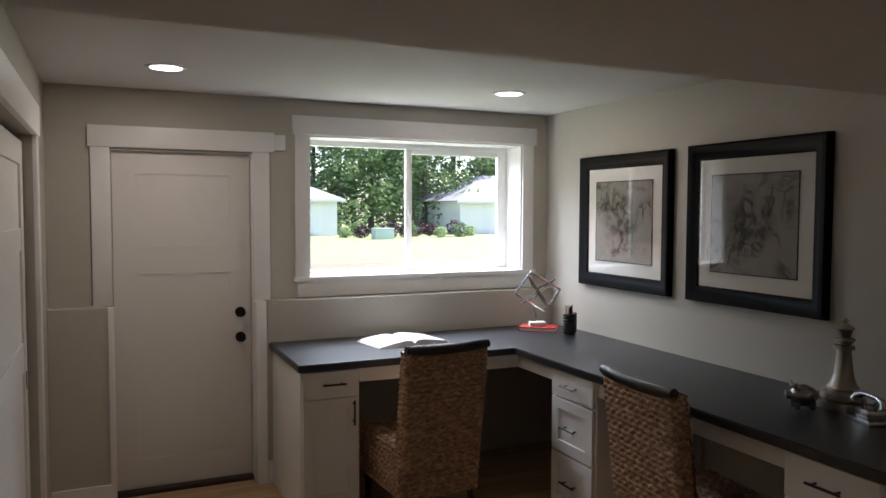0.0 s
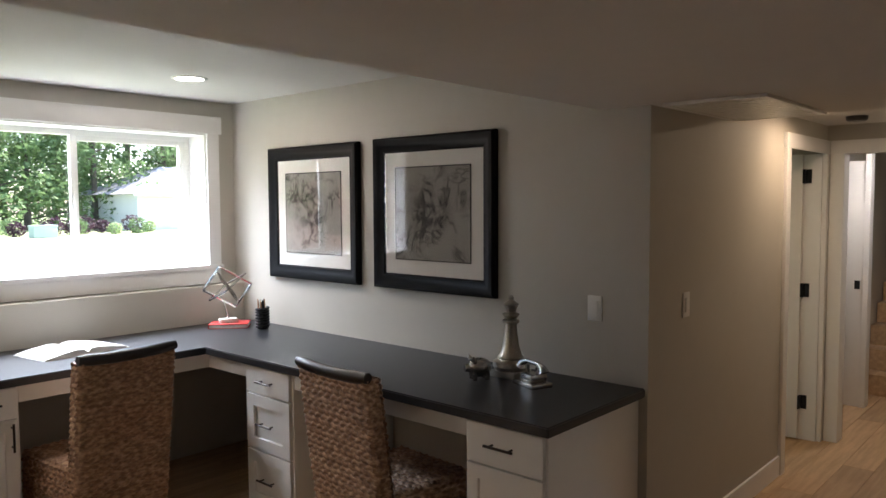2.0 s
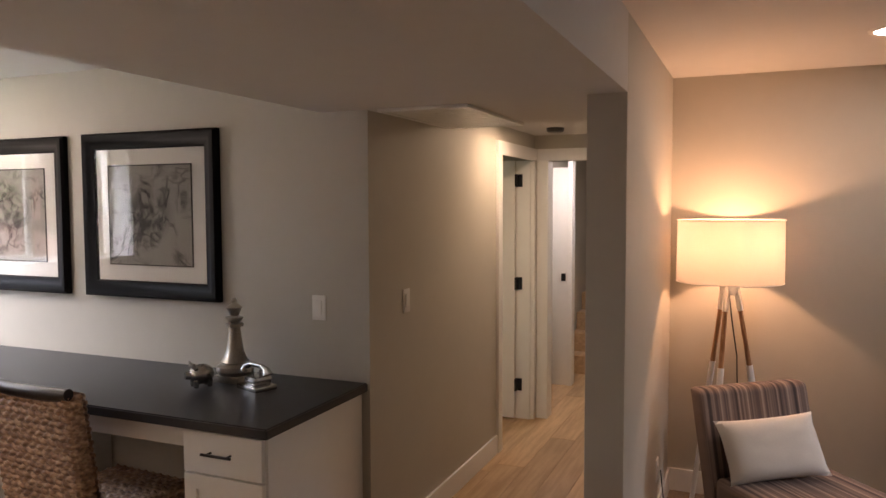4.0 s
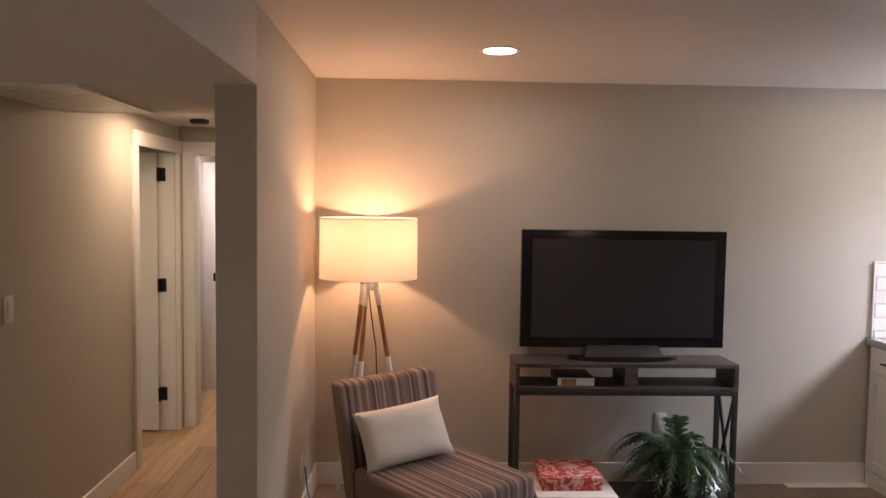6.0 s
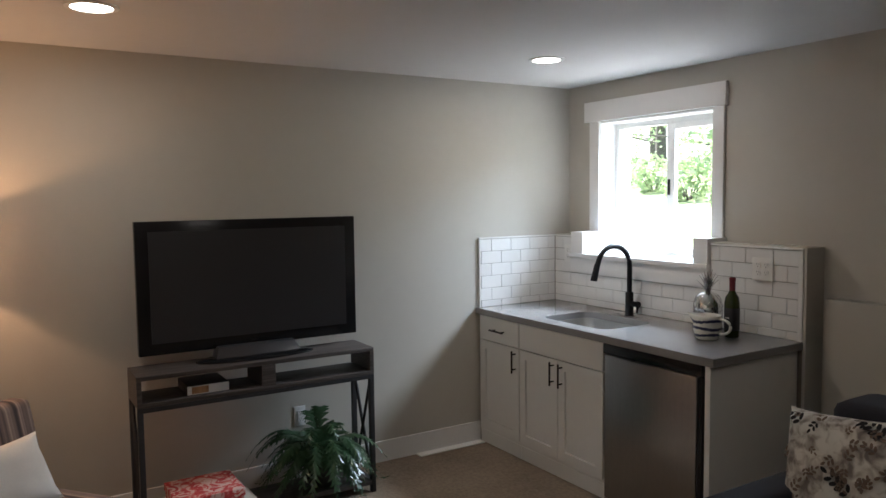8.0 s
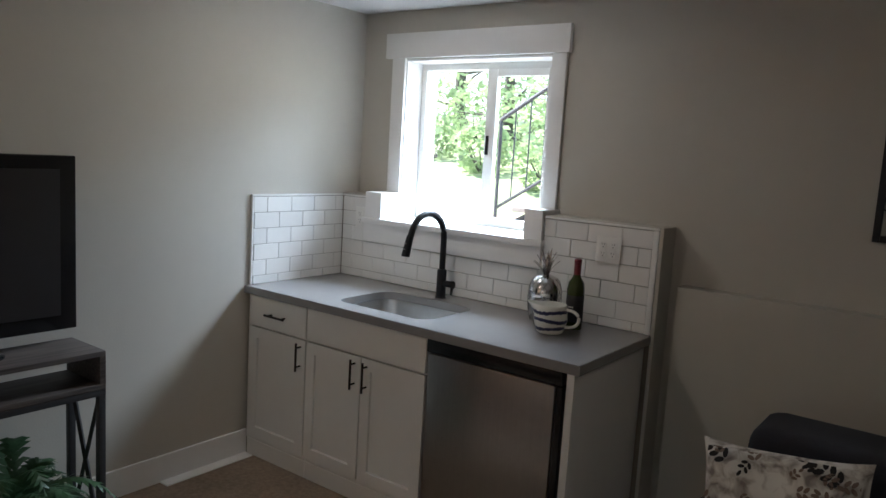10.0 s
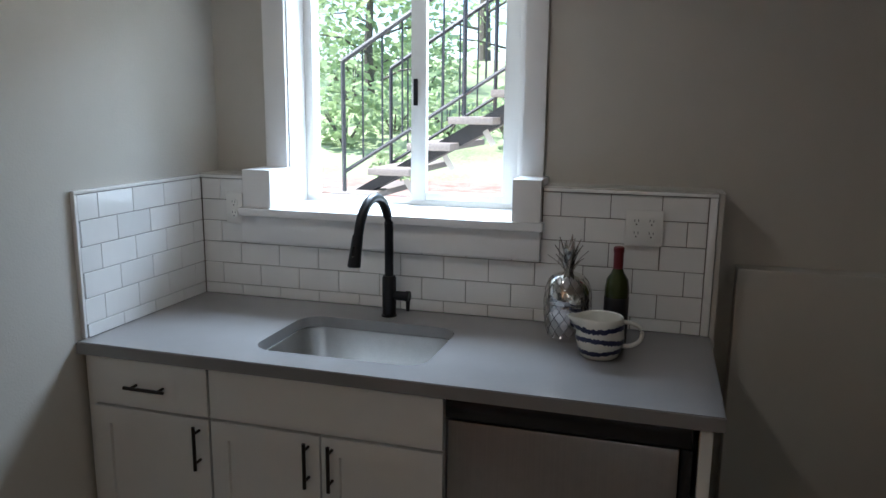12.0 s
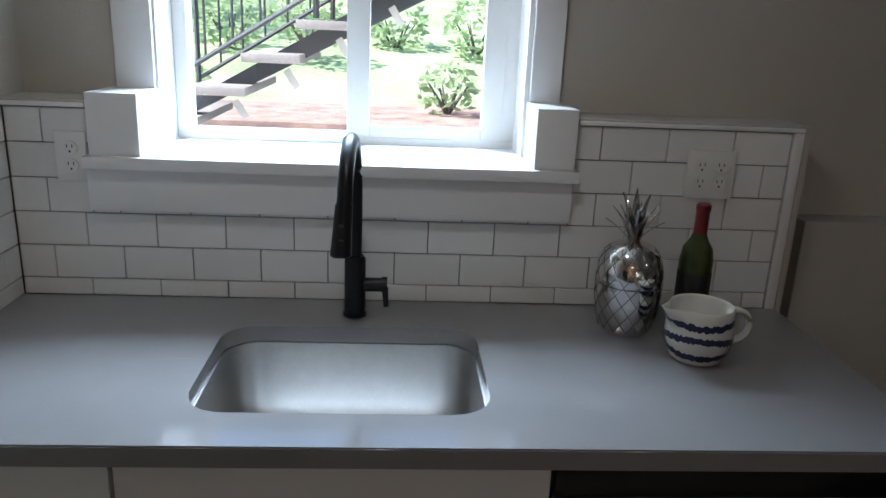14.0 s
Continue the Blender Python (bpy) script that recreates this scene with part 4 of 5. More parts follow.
for a in (285, 45, 165):
    ca, sa = math.cos(radians(a)), math.sin(radians(a))
    p0, p1 = Vector((0.035 * ca, 0.035 * sa, 1.25)), Vector((0.255 * ca, 0.255 * sa, 0))
    bm = bmesh.new()
    tube(bm, [p0, p0.lerp(p1, 0.11)], 0.0155, 12)
    part("leg_sleeve", bm, WHITEP, fl, "white painted sleeve")
    bm = bmesh.new()
    tube(bm, [p0.lerp(p1, 0.11), p0.lerp(p1, 0.345)], [0.0115, 0.0125], 12)
    part("leg", bm, LEGWOOD, fl, "warm wooden leg")
    bm = bmesh.new()
    tube(bm, [p0.lerp(p1, 0.34), p1], [0.0165, 0.013], 12)
    part("leg_tip", bm, WHITEP, fl, "white dipped leg end")
bm = bmesh.new()
tube(bm, [(0.0, 0.0, 1.21), (-0.02, -0.02, 1.05), (-0.015, -0.045, 0.88), (0.0, -0.05, 0.72), (0.02, -0.02, 0.5), (0.03, 0.03, 0.2), (-0.05, 0.12, 0.012), (-0.2, 0.25, 0.012), (-0.235, 0.29, 0.15), (-0.245, 0.305, 0.30)], 0.0035, 6)
part("cord", bm, BLACKM, fl, "thin dark cord")
bulb = thing("light_bulb", (LX, LY, 1.33), label="small warm glowing bulb inside the lamp shade", category="light bulb", local=True)
part("glass", lathe([(0.012, 0), (0.014, 0.02), (0.03, 0.055), (0.03, 0.075), (0.018, 0.095), (0, 0.10)], sides=16), glowing("warm bulb", (1.0, 0.72, 0.42), 2), bulb)
lamp = new("bulb_lamp", bpy.data.lights.new("bulb_lamp", "POINT"))
lamp.data.energy, lamp.data.color, lamp.data.shadow_soft_size = 2.7, (1.0, 0.55, 0.28), 0.035
lamp.location = (LX, LY, 1.475)


def pillow(w, h, d, n=18):
    """A stuffed pillow standing in local x (w) and z (h)."""
    bm = bmesh.new()
    sides = []
    for s in (-1, 1):
        g = []
        for j in range(n + 1):
            row = []
            for i in range(n + 1):
                u, v = 2 * i / n - 1, 2 * j / n - 1
                pin = 1 - 0.07 * (1 - abs(u) ** 3) * abs(v) ** 6
                pin2 = 1 - 0.07 * (1 - abs(v) ** 3) * abs(u) ** 6
                t = max(0.0, (1 - u ** 4) * (1 - v ** 4)) ** 0.55
                wr = 0.006 * noise.noise(Vector((u * 3, v * 3, s * 5 + w)))
                row.append(bm.verts.new((w / 2 * u * pin2, s * (d / 2 * t + wr * t), h / 2 + h / 2 * v * pin)))
            g.append(row)
        sides.append(g)
        for j in range(n):
            for i in range(n):
                bm.faces.new((g[j][i], g[j][i + 1], g[j + 1][i + 1], g[j + 1][i]))
    bmesh.ops.remove_doubles(bm, verts=bm.verts, dist=0.0008)
    return bm


sl = thing("slipper_chair", (3.905, -0.028, 0), -51, "armless slipper chair in brown striped upholstery", "chair", local=True)
bm = bmesh.new()
box(bm, -0.30, -0.355, 0.20, 0.30, 0.25, 0.44, 0.04, 4)
part("seat", bm, STRIPE, sl)
bm = bmesh.new()
box(bm, -0.30, 0.22, 0.20, 0.30, 0.31, 0.805, 0.028, 4)
for vtx in bm.verts:
    f = max(0, vtx.co.z - 0.40)
    vtx.co.y += f * 0.30 + 0.16 * f * f
    vtx.co.x *= 1 + 0.02 * f
    vtx.co.z += 0.012 * (1 - (vtx.co.x / 0.285) ** 2) * (f > 0.3)
part("backrest", bm, STRIPE, sl)
for x in (-0.25, 0.25):
    for y in (-0.325, 0.26):
        bm = bmesh.new()
        tube(bm, [(x, y, 0.205), (x, y, 0)], [0.026, 0.018], 4)
        part("leg", bm, DARKWOOD, sl, "dark tapered leg")
pl = new("throw_pillow", mesh_of("throw_pillow", pillow(0.47, 0.29, 0.13), LINEN))
pl.matrix_world = pose(3.93, 0.105, 0.448, 0, 0, -62) @ pose(0.025, 0, 0, -30, -4, 0)
tagged(pl, "plain white linen lumbar pillow on the striped chair", "pillow")

# television on its console
CY0, CY1, CX0, CX1 = -1.685, -0.465, 4.43, 4.685
cs = thing("console_table", (4.6, -1.09, 0), label="grey wood console with dark metal X-sided frame", category="console table")
part("tabletop", boxes((CX0, CY0, 0.797, CX1, CY1, 0.818), bevel=0.002), GREYWOOD, cs)
part("shelf", boxes((CX0, CY0, 0.668, CX1, CY1, 0.690), bevel=0.002), GREYWOOD, cs)
for y0, y1 in ((CY0, CY0 + 0.022), (-1.13, -1.06), (CY1 - 0.022, CY1)):
    part("divider", boxes((CX0, y0, 0.690, CX1, y1, 0.797)), GREYWOOD, cs)
part("rail", boxes((CX0, CY0, 0.645, CX0 + 0.025, CY1, 0.667), (CX1 - 0.025, CY0, 0.645, CX1, CY1, 0.667), bevel=0.001), DARKSTEEL, cs)
part("bottom_shelf", boxes((CX0, CY0 + 0.026, 0.05, CX1, CY1 - 0.026, 0.075), bevel=0.002), GREYWOOD, cs)
for y in (CY0, CY1 - 0.026):
    for x in (CX0, CX1 - 0.026):
        part("leg", boxes((x, y, 0, x + 0.026, y + 0.026, 0.645), bevel=0.001), DARKSTEEL, cs, "dark square steel leg")
    for s in (0, 1):
        bm = bmesh.new()
        a, b = (CX0 + 0.02, CX1 - 0.02) if s else (CX1 - 0.02, CX0 + 0.02)
        tube(bm, [(a, y + 0.013, 0.07), (b, y + 0.013, 0.645)], 0.010, 4)
        part("cross_brace", bm, DARKSTEEL, cs)
    part("rail", boxes((CX0 + 0.026, y, 0.05, CX1 - 0.026, y + 0.026, 0.07)), DARKSTEEL, cs)
tv = thing("television", (4.64, -1.09, 0.818), label="large black flat-screen television switched off", category="television")
part("bezel", boxes((4.62, -1.672, 0.872, 4.66, -0.512, 1.534), bevel=0.006), GLOSSB, tv)
part("screen", boxes((4.616, -1.61, 0.93, 4.6205, -0.574, 1.482)), SCREEN, tv, "dark grey glass screen")
part("back_shell", boxes((4.655, -1.5, 0.95, 4.72, -0.68, 1.42), bevel=0.02), GLOSSB, tv)
part("badge", boxes((4.617, -1.105, 0.895, 4.6195, -1.065, 0.905)), CHROME, tv)
bm = boxes((4.575, -1.29, 0.832, 4.665, -0.885, 0.885), bevel=0.004)
for vtx in bm.verts:
    if vtx.co.z < 0.85:
        vtx.co.x -= 0.035
        vtx.co.y += 0.02 if vtx.co.y > -1.09 else -0.02
part("neck", bm, GREYPL, tv, "dark grey satin pedestal")
bm = lathe([(0, 0.8185), (0.27, 0.8185), (0.27, 0.826), (0.24, 0.833), (0, 0.835)], (0, 0, 0), 40)
for vtx in bm.verts:
    vtx.co.x, vtx.co.y = 4.575 + vtx.co.x * 0.37, -1.08 + vtx.co.y * 1.15
part("stand", bm, GLOSSB, tv)
bx = thing("storage_book_box", (4.55, -0.78, 0.69), label="brown box with cream spine lying in the console", category="box")
part("body", boxes((4.47, -0.90, 0.6905, 4.68, -0.70, 0.735), bevel=0.002), DARKWOOD, bx)
part("spine", boxes((4.462, -0.90, 0.692, 4.4695, -0.70, 0.733)), PAPER, bx)
part("spine_label", boxes((4.460, -0.80, 0.696, 4.4618, -0.72, 0.729)), LEGWOOD, bx)
wb = thing("white_storage_box", (4.5, -0.83, 0), label="white lidded storage box with green clasp", category="box")
part("body", boxes((4.31, -0.995, 0.0, 4.425, -0.585, 0.12), (4.31, -0.995, 0.077, 4.66, -0.585, 0.12), bevel=0.006), PLASTIC, wb)
part("lid", boxes((4.30, -1.005, 0.12, 4.67, -0.575, 0.138), bevel=0.005), PLASTIC, wb)
LIME = material("lime plastic", (0.45, 0.55, 0.05), 0.4)
part("clasp", boxes((4.295, -0.835, 0.085, 4.31, -0.745, 0.125), bevel=0.003), LIME, wb, "lime green clasp")
FLORAL = smoky_art("red floral print", (0.42, 0.03, 0.035), (0.50, 0.06, 0.05), (0.62, 0.42, 0.36), 4)
FLORAL.node_tree.nodes["Noise Texture.002"].inputs["Scale"].default_value = 14
gb = thing("red_game_box", (4.5, -0.82, 0.138), label="red and pink patterned box on the white box", category="box")
part("body", boxes((4.38, -0.935, 0.1385, 4.66, -0.615, 0.175), bevel=0.002), FLORAL, gb)
part("lid", boxes((4.375, -0.940, 0.175, 4.665, -0.610, 0.212), bevel=0.002), FLORAL, gb)


def fern(at, fronds=84):
    t = thing("potted_fern", at, 0, "green fern in a black pot on the console shelf", "plant", local=True)
    part("pot", lathe([(0, 0), (0.07, 0), (0.095, 0.15), (0.10, 0.155), (0.09, 0.16), (0.086, 0.14), (0, 0.14)], sides=28), POT, t)
    random.seed(11)
    for i in range(fronds):
        a = i * 2.399 + random.uniform(-0.2, 0.2)
        up = random.uniform(0.30, 0.95) if i > 5 else random.uniform(1.0, 1.3)
        ln = random.uniform(0.30, 0.47)
        d = Vector((math.cos(a), math.sin(a), 0))
        bm = bmesh.new()
        pts = []
        for q in range(15):
            s = q / 14
            out, z = ln * (s * (0.55 if up > 1 else 0.85)), 0.15 + ln * (up * 1.45 * s - (0.85 + 0.55 * up) * s * s)
            p = d * out + Vector((0, 0, max(0.0, z)))
            p.x = min(p.x, 0.27)
            pts.append(p)
        side = Vector((-d.y, d.x, 0))
        stem = [bm.verts.new(p) for p in pts]
        for q in range(1, 15):
            p, g = pts[q], (pts[q] - pts[q - 1]).normalized()
            w = 0.055 * math.sin(math.pi * min(1, 0.12 + q / 15)) ** 0.7
            for s in (-1, 1):
                tip = p + side * s * w + g * w * 0.5 + Vector((0, 0, -0.25 * w + random.uniform(-0.006, 0.006)))
                half = p.lerp(tip, 0.5)
                m0, m1 = bm.verts.new(half - g * 0.010), bm.verts.new(half + g * 0.009 + Vector((0, 0, 0.004)))
                bm.faces.new((stem[q - 1], m0, bm.verts.new(tip), m1, stem[q]))
        part("frond", bm, FERN, t)
    return t


fern((4.545, -1.405, 0.0752))

# sofa along the kitchenette wall
so = thing("sofa", (1.4, -2.3, 0), label="charcoal fabric sofa standing before the greige wall", category="sofa")
part("base", boxes((0.40, -2.74, 0.10, 2.44, -1.90, 0.30), bevel=0.02), CHARCOAL, so)
bm = bmesh.new()
box(bm, 0.40, -2.76, 0.30, 2.34, -2.50, 0.875, 0.06, 4)
for vtx in bm.verts:
    if vtx.co.z > 0.5 and 0.40 < vtx.co.x < 2.34:
        vtx.co.z += 0.035 * math.sin(math.pi * (vtx.co.x - 0.40) / 1.94) ** 0.5
part("backrest", bm, CHARCOAL, so)
for x0, x1 in ((2.32, 2.485), (0.25, 0.415)):
    bm = bmesh.new()
    box(bm, x0, -2.76, 0.08, x1, -1.86, 0.595, 0.05, 4)
    part("armrest", bm, CHARCOAL, so)
for i in range(3):
    bm = bmesh.new()
    box(bm, 0.418 + i * 0.633, -2.50, 0.30, 0.418 + (i + 1) * 0.633 - 0.004, -1.88, 0.455, 0.035, 3)
    part("seat_cushion", bm, CHARCOAL, so)
for x in (0.36, 2.38):
    for y in (-2.66, -1.96):
        bm = bmesh.new()
        tube(bm, [(x, y, 0.11), (x, y, 0.006)], [0.025, 0.018], 8)
        part("leg", bm, DARKWOOD, so)
LEAFY = smoky_art("leaf print cotton", (0.20, 0.17, 0.15), (0.42, 0.38, 0.33), (0.62, 0.59, 0.53), 6)
LEAFY.node_tree.nodes["Noise Texture.002"].inputs["Scale"].default_value = 22
LEAFY.node_tree.nodes["Noise Texture.002"].inputs["Distortion"].default_value = 0.6
pp = thing("patterned_pillow", (2.20, -2.30, 0.452), label="cream throw pillow printed with dark leaf sprigs", category="pillow", local=True)
pp.matrix_world = pose(2.175, -2.315, 0.47, 15, 6, 0)
part("cover", pillow(0.44, 0.42, 0.15, 20), LEAFY, pp)
LEAFDARK = material("black leaf print", (0.012, 0.011, 0.011), 0.9)
LEAFTAN = material("taupe leaf print", (0.17, 0.12, 0.09), 0.9)


def pillow_y(u, v):
    return 0.075 * max(0.0, (1 - u ** 4) * (1 - v ** 4)) ** 0.55 + 0.009


random.seed(8)
for i in range(42):
    cx, cz = random.uniform(-0.185, 0.185), random.uniform(0.03, 0.39)
    dark = i < 3
    if dark:
        cx, cz = ((-0.06, 0.16), (-0.15, 0.36), (0.14, 0.37))[i]
    ang = 0.6 if dark else random.uniform(0, 6.28)
    size = 0.030 if dark else random.uniform(0.014, 0.024)
    bm = bmesh.new()
    for q in range(9 if dark else 5):
        s = q // 2 * size * 0.75
        la = ang + (0.9 if q % 2 else -0.9) if q < (8 if dark else 4) else ang
        bx2, bz2 = cx + s * math.cos(ang), cz + s * math.sin(ang)
        ring = []
        for e in range(8):
            th = e / 8 * 2 * math.pi
            lx, lz = size * (0.55 + 0.5 * math.cos(th)), size * 0.26 * math.sin(th)
            x, z = bx2 + lx * math.cos(la) - lz * math.sin(la), bz2 + lx * math.sin(la) + lz * math.cos(la)
            x, z = max(-0.195, min(0.195, x)), max(0.02, min(0.40, z))
            ring.append(bm.verts.new((x, pillow_y(x / 0.22, z / 0.21 - 1) , z)))
        bm.faces.new(ring)
    part("leaf_print", bm, LEAFDARK if dark or i % 7 == 0 else LEAFTAN, pp, smooth=False)

wa = thing("wall_art", (1.97, KY, 1.4), label="dark lattice metal wall panel with tangled wires", category="wall art")
part("frame", boxes((1.735, KY + 0.003, 1.392, 1.76, KY + 0.03, 1.85), (2.168, KY + 0.003, 1.392, 2.193, KY + 0.03, 1.85), (1.76, KY + 0.003, 1.392, 2.168, KY + 0.03, 1.417), (1.76, KY + 0.003, 1.825, 2.168, KY + 0.03, 1.85), bevel=0.002), BLACKM, wa)
random.seed(21)
for i in range(44):
    bm = bmesh.new()
    cx, cz, r = random.uniform(1.78, 2.15), random.uniform(1.43, 1.81), random.uniform(0.025, 0.08)
    tube(bm, [(min(2.17, max(1.757, cx + r * (1 + 0.3 * math.sin(3 * a)) * math.cos(a))), KY + 0.008 + 0.014 * ((i * 7) % 3) / 2, min(1.828, max(1.414, cz + r * math.sin(a)))) for a in (q * math.pi / 9 for q in range(18))], 0.0032, 5, closed=True)
    part("wire", bm, BLACKM, wa)

# ---- kitchenette ----
KF = -2.667
kc = thing("sink_cabinet", (4.0, -2.9, 0), label="white shaker sink cabinet with two doors", category="cabinet", group="kitchenette cabinets")
part("body", boxes((3.655, -3.31, 0.09, 3.675, KF, 0.862), (4.362, -3.31, 0.09, 4.379, KF, 0.862), (3.675, -3.31, 0.09, 4.362, KF, 0.11), (3.675, KF - 0.02, 0.11, 4.362, KF, 0.862)), CAB, kc)
part("toe_kick", boxes((3.655, KF - 0.02, 0, 4.379, KF + 0.004, 0.09)), CAB, kc)
shaker("false_front", kc, "y", KF, 3.655, 4.380, 0.703, 0.858, 1, flat=True)
for x0, x1, hx in ((4.022, 4.380, 4.058), (3.655, 4.020, 3.984)):
    dr = shaker("cabinet_door", kc, "y", KF, x0, x1, 0.115, 0.698, 1)
    pull(dr, (hx, KF + 0.02, 0.545), (hx, KF + 0.02, 0.683), (0, 0.03, 0))
kd = thing("base_cabinet", (4.6, -2.9, 0), label="white shaker base cabinet with drawer and door", category="cabinet", group="kitchenette cabinets")
part("body", boxes((4.382, -3.31, 0.09, TX - 0.004, KF, 0.862)), CAB, kd)
part("toe_kick", boxes((4.382, KF - 0.02, 0, TX - 0.016, KF + 0.004, 0.09)), CAB, kd)
dr = shaker("drawer_front", kd, "y", KF, 4.384, 4.80, 0.703, 0.858, 1, flat=True)
pull(dr, (4.515, KF + 0.02, 0.778), (4.655, KF + 0.02, 0.778), (0, 0.03, 0))
dr = shaker("cabinet_door", kd, "y", KF, 4.384, 4.80, 0.115, 0.698, 1)
pull(dr, (4.418, KF + 0.02, 0.545), (4.418, KF + 0.02, 0.683), (0, 0.03, 0))
solo("end_panel", boxes((2.975, -3.30, 0, 3.005, KF + 0.018, 0.862), bevel=0.002), CAB, "white panel closing the kitchenette counter end", "panel")
fr = thing("mini_fridge", (3.33, -2.9, 0), label="stainless mini fridge with black control strip", category="fridge")
part("body", boxes((3.02, -3.25, 0.02, 3.64, -2.684, 0.85), bevel=0.004), BLACKM, fr)
part("door", boxes((3.05, -2.682, 0.03, 3.645, -2.648, 0.798), bevel=0.006), STEEL, fr, "brushed stainless steel door")
part("control_strip", boxes((3.02, -2.684, 0.804, 3.65, -2.642, 0.860), bevel=0.006), GLOSSB, fr, "black plastic top strip")
part("side_strip", boxes((3.018, -2.682, 0.03, 3.046, -2.648, 0.800), bevel=0.003), GLOSSB, fr)

ct = solo("countertop", bmesh.new(), QUARTZ, "grey quartz countertop with undermount sink cutout", "countertop")
bm = bmesh.new()
SX0, SX1, SY0, SY1, SR = 3.745, 4.300, -3.135, -2.745, 0.075


def rounded(x0, x1, y0, y1, r, z, n=7):
    pts = []
    for cx, cy, a0 in ((x1 - r, y1 - r, 0), (x0 + r, y1 - r, 90), (x0 + r, y0 + r, 180), (x1 - r, y0 + r, 270)):
        for q in range(n):
            a = radians(a0 + 90 * q / (n - 1))
            pts.append((cx + r * math.cos(a), cy + r * math.sin(a), z))
    return pts


CX_0, CX_1, CY_0, CY_1 = 2.950, TX - 0.001, -3.316, -2.634
for z, flip in ((0.90, 1), (0.862, 0)):
    hole = [bm.verts.new(p) for p in rounded(SX0, SX1, SY0, SY1, SR, z)]
    outer = [bm.verts.new(p) for p in ((CX_1, CY_1, z), (CX_0, CY_1, z), (CX_0, CY_0, z), (CX_1, CY_0, z))]
    n7 = 7
    for c in range(4):
        arc = hole[c * n7:(c + 1) * n7]
        for a, b in zip(arc, arc[1:]):
            bm.faces.new((outer[c], a, b))
        nxt = (c + 1) % 4
        bm.faces.new((outer[c], arc[-1], hole[nxt * n7], outer[nxt]))
    if flip:
        top_h, top_o = hole, outer
    else:
        for i in range(len(hole)):
            bm.faces.new((top_h[i], top_h[(i + 1) % 28], hole[(i + 1) % 28], hole[i]))
        for i in range(4):
            bm.faces.new((top_o[i], top_o[(i + 1) % 4], outer[(i + 1) % 4], outer[i]))
ed = [e for e in bm.edges if all(v in top_o for v in e.verts)]
bmesh.ops.bevel(bm, geom=ed, offset=0.003, segments=2, affect="EDGES")
ct.data = mesh_of("countertop", bm, QUARTZ)
sk = thing("sink", (4.02, -2.94, 0.86), label="brushed stainless undermount sink", category="sink")
bm = bmesh.new()
loops = []
for e, z, r in ((-0.012, 0.8615, 0.08), (0.004, 0.8615, 0.075), (0.008, 0.84, 0.072), (0.014, 0.72, 0.07), (0.03, 0.695, 0.06), (0.06, 0.685, 0.05)):
    loops.append([bm.verts.new(p) for p in rounded(SX0 + e, SX1 - e, SY0 + e, SY1 - e, r, z)])
for a, b in zip(loops, loops[1:]):
    for i in range(28):
        bm.faces.new((a[i], a[(i + 1) % 28], b[(i + 1) % 28], b[i]))
bm.faces.new(loops[-1])
part("bowl", bm, SINK, sk)
part("drain", lathe([(0, 0.688), (0.03, 0.688), (0.042, 0.687), (0.043, 0.6855)], (4.02, -2.96, 0), 24), CHROME, sk, "round steel drain")

fa = thing("faucet", (4.022, -3.215, 0.90), 0, "matte black pull-down gooseneck kitchen faucet", "faucet", local=True)
part("body", lathe([(0, 0), (0.028, 0), (0.028, 0.006), (0.0245, 0.008), (0.0245, 0.138), (0.020, 0.145), (0, 0.146)], sides=24), BLACKM, fa)
bm = bmesh.new()
arc = [(0, 0, 0.14), (0, 0, 0.22), (0, 0, 0.305)]
for q in range(1, 15):
    a = math.pi * 0.93 * q / 14
    arc.append((0.006 * q / 14, 0.128 - 0.128 * math.cos(a), 0.305 + 0.125 * math.sin(a)))
arc.append((0.008, 0.258, 0.318))
tube(bm, arc, 0.0155, 14)
part("gooseneck", bm, BLACKM, fa)
bm = bmesh.new()
tube(bm, [(0.007, 0.257, 0.326), (0.009, 0.269, 0.28), (0.011, 0.281, 0.232), (0.011, 0.2815, 0.229)], [0.0170, 0.0185, 0.0205, 0.017], 16)
part("spray_head", bm, BLACKM, fa)
for z, y in ((0.292, 0.2835), (0.264, 0.291)):
    bm = bmesh.new()
    tube(bm, [(0.010, y - 0.004, z), (0.010, y + 0.0015, z)], 0.0045, 10)
    part("button", bm, CHROME, fa, "small silver spray button")
bm = bmesh.new()
tube(bm, [(-0.02, 0, 0.075), (-0.062, 0, 0.075)], 0.0165, 16)
tube(bm, [(-0.062, 0, 0.075), (-0.075, 0, 0.075)], 0.019, 16)
tube(bm, [(-0.070, 0.002, 0.070), (-0.073, 0.012, 0.025)], [0.008, 0.006], 10)
part("lever", bm, BLACKM, fa)

pa = thing("pineapple_shaker", (3.395, -3.15, 0.90), 0, "polished silver pineapple-shaped shaker with leafy crown", "ornament", local=True)
prof = [(0, 0), (0.050, 0), (0.060, 0.012), (0.070, 0.05), (0.074, 0.09), (0.0735, 0.12)]
part("body", lathe(prof, sides=48), CHROME, pa)
part("cap", lathe([(0.0735, 0.121), (0.075, 0.125), (0.072, 0.16), (0.062, 0.19), (0.044, 0.208), (0.02, 0.218), (0, 0.22)], sides=48), CHROME, pa)
full = [(0.0605, 0.013), (0.0705, 0.05), (0.0748, 0.09), (0.0755, 0.122), (0.0727, 0.16), (0.0625, 0.19), (0.045, 0.2085)]


def body_r(z):
    for (r0, z0), (r1, z1) in zip(full, full[1:]):
        if z0 <= z <= z1:
            return r0 + (r1 - r0) * (z - z0) / (z1 - z0)
    return full[-1][0]


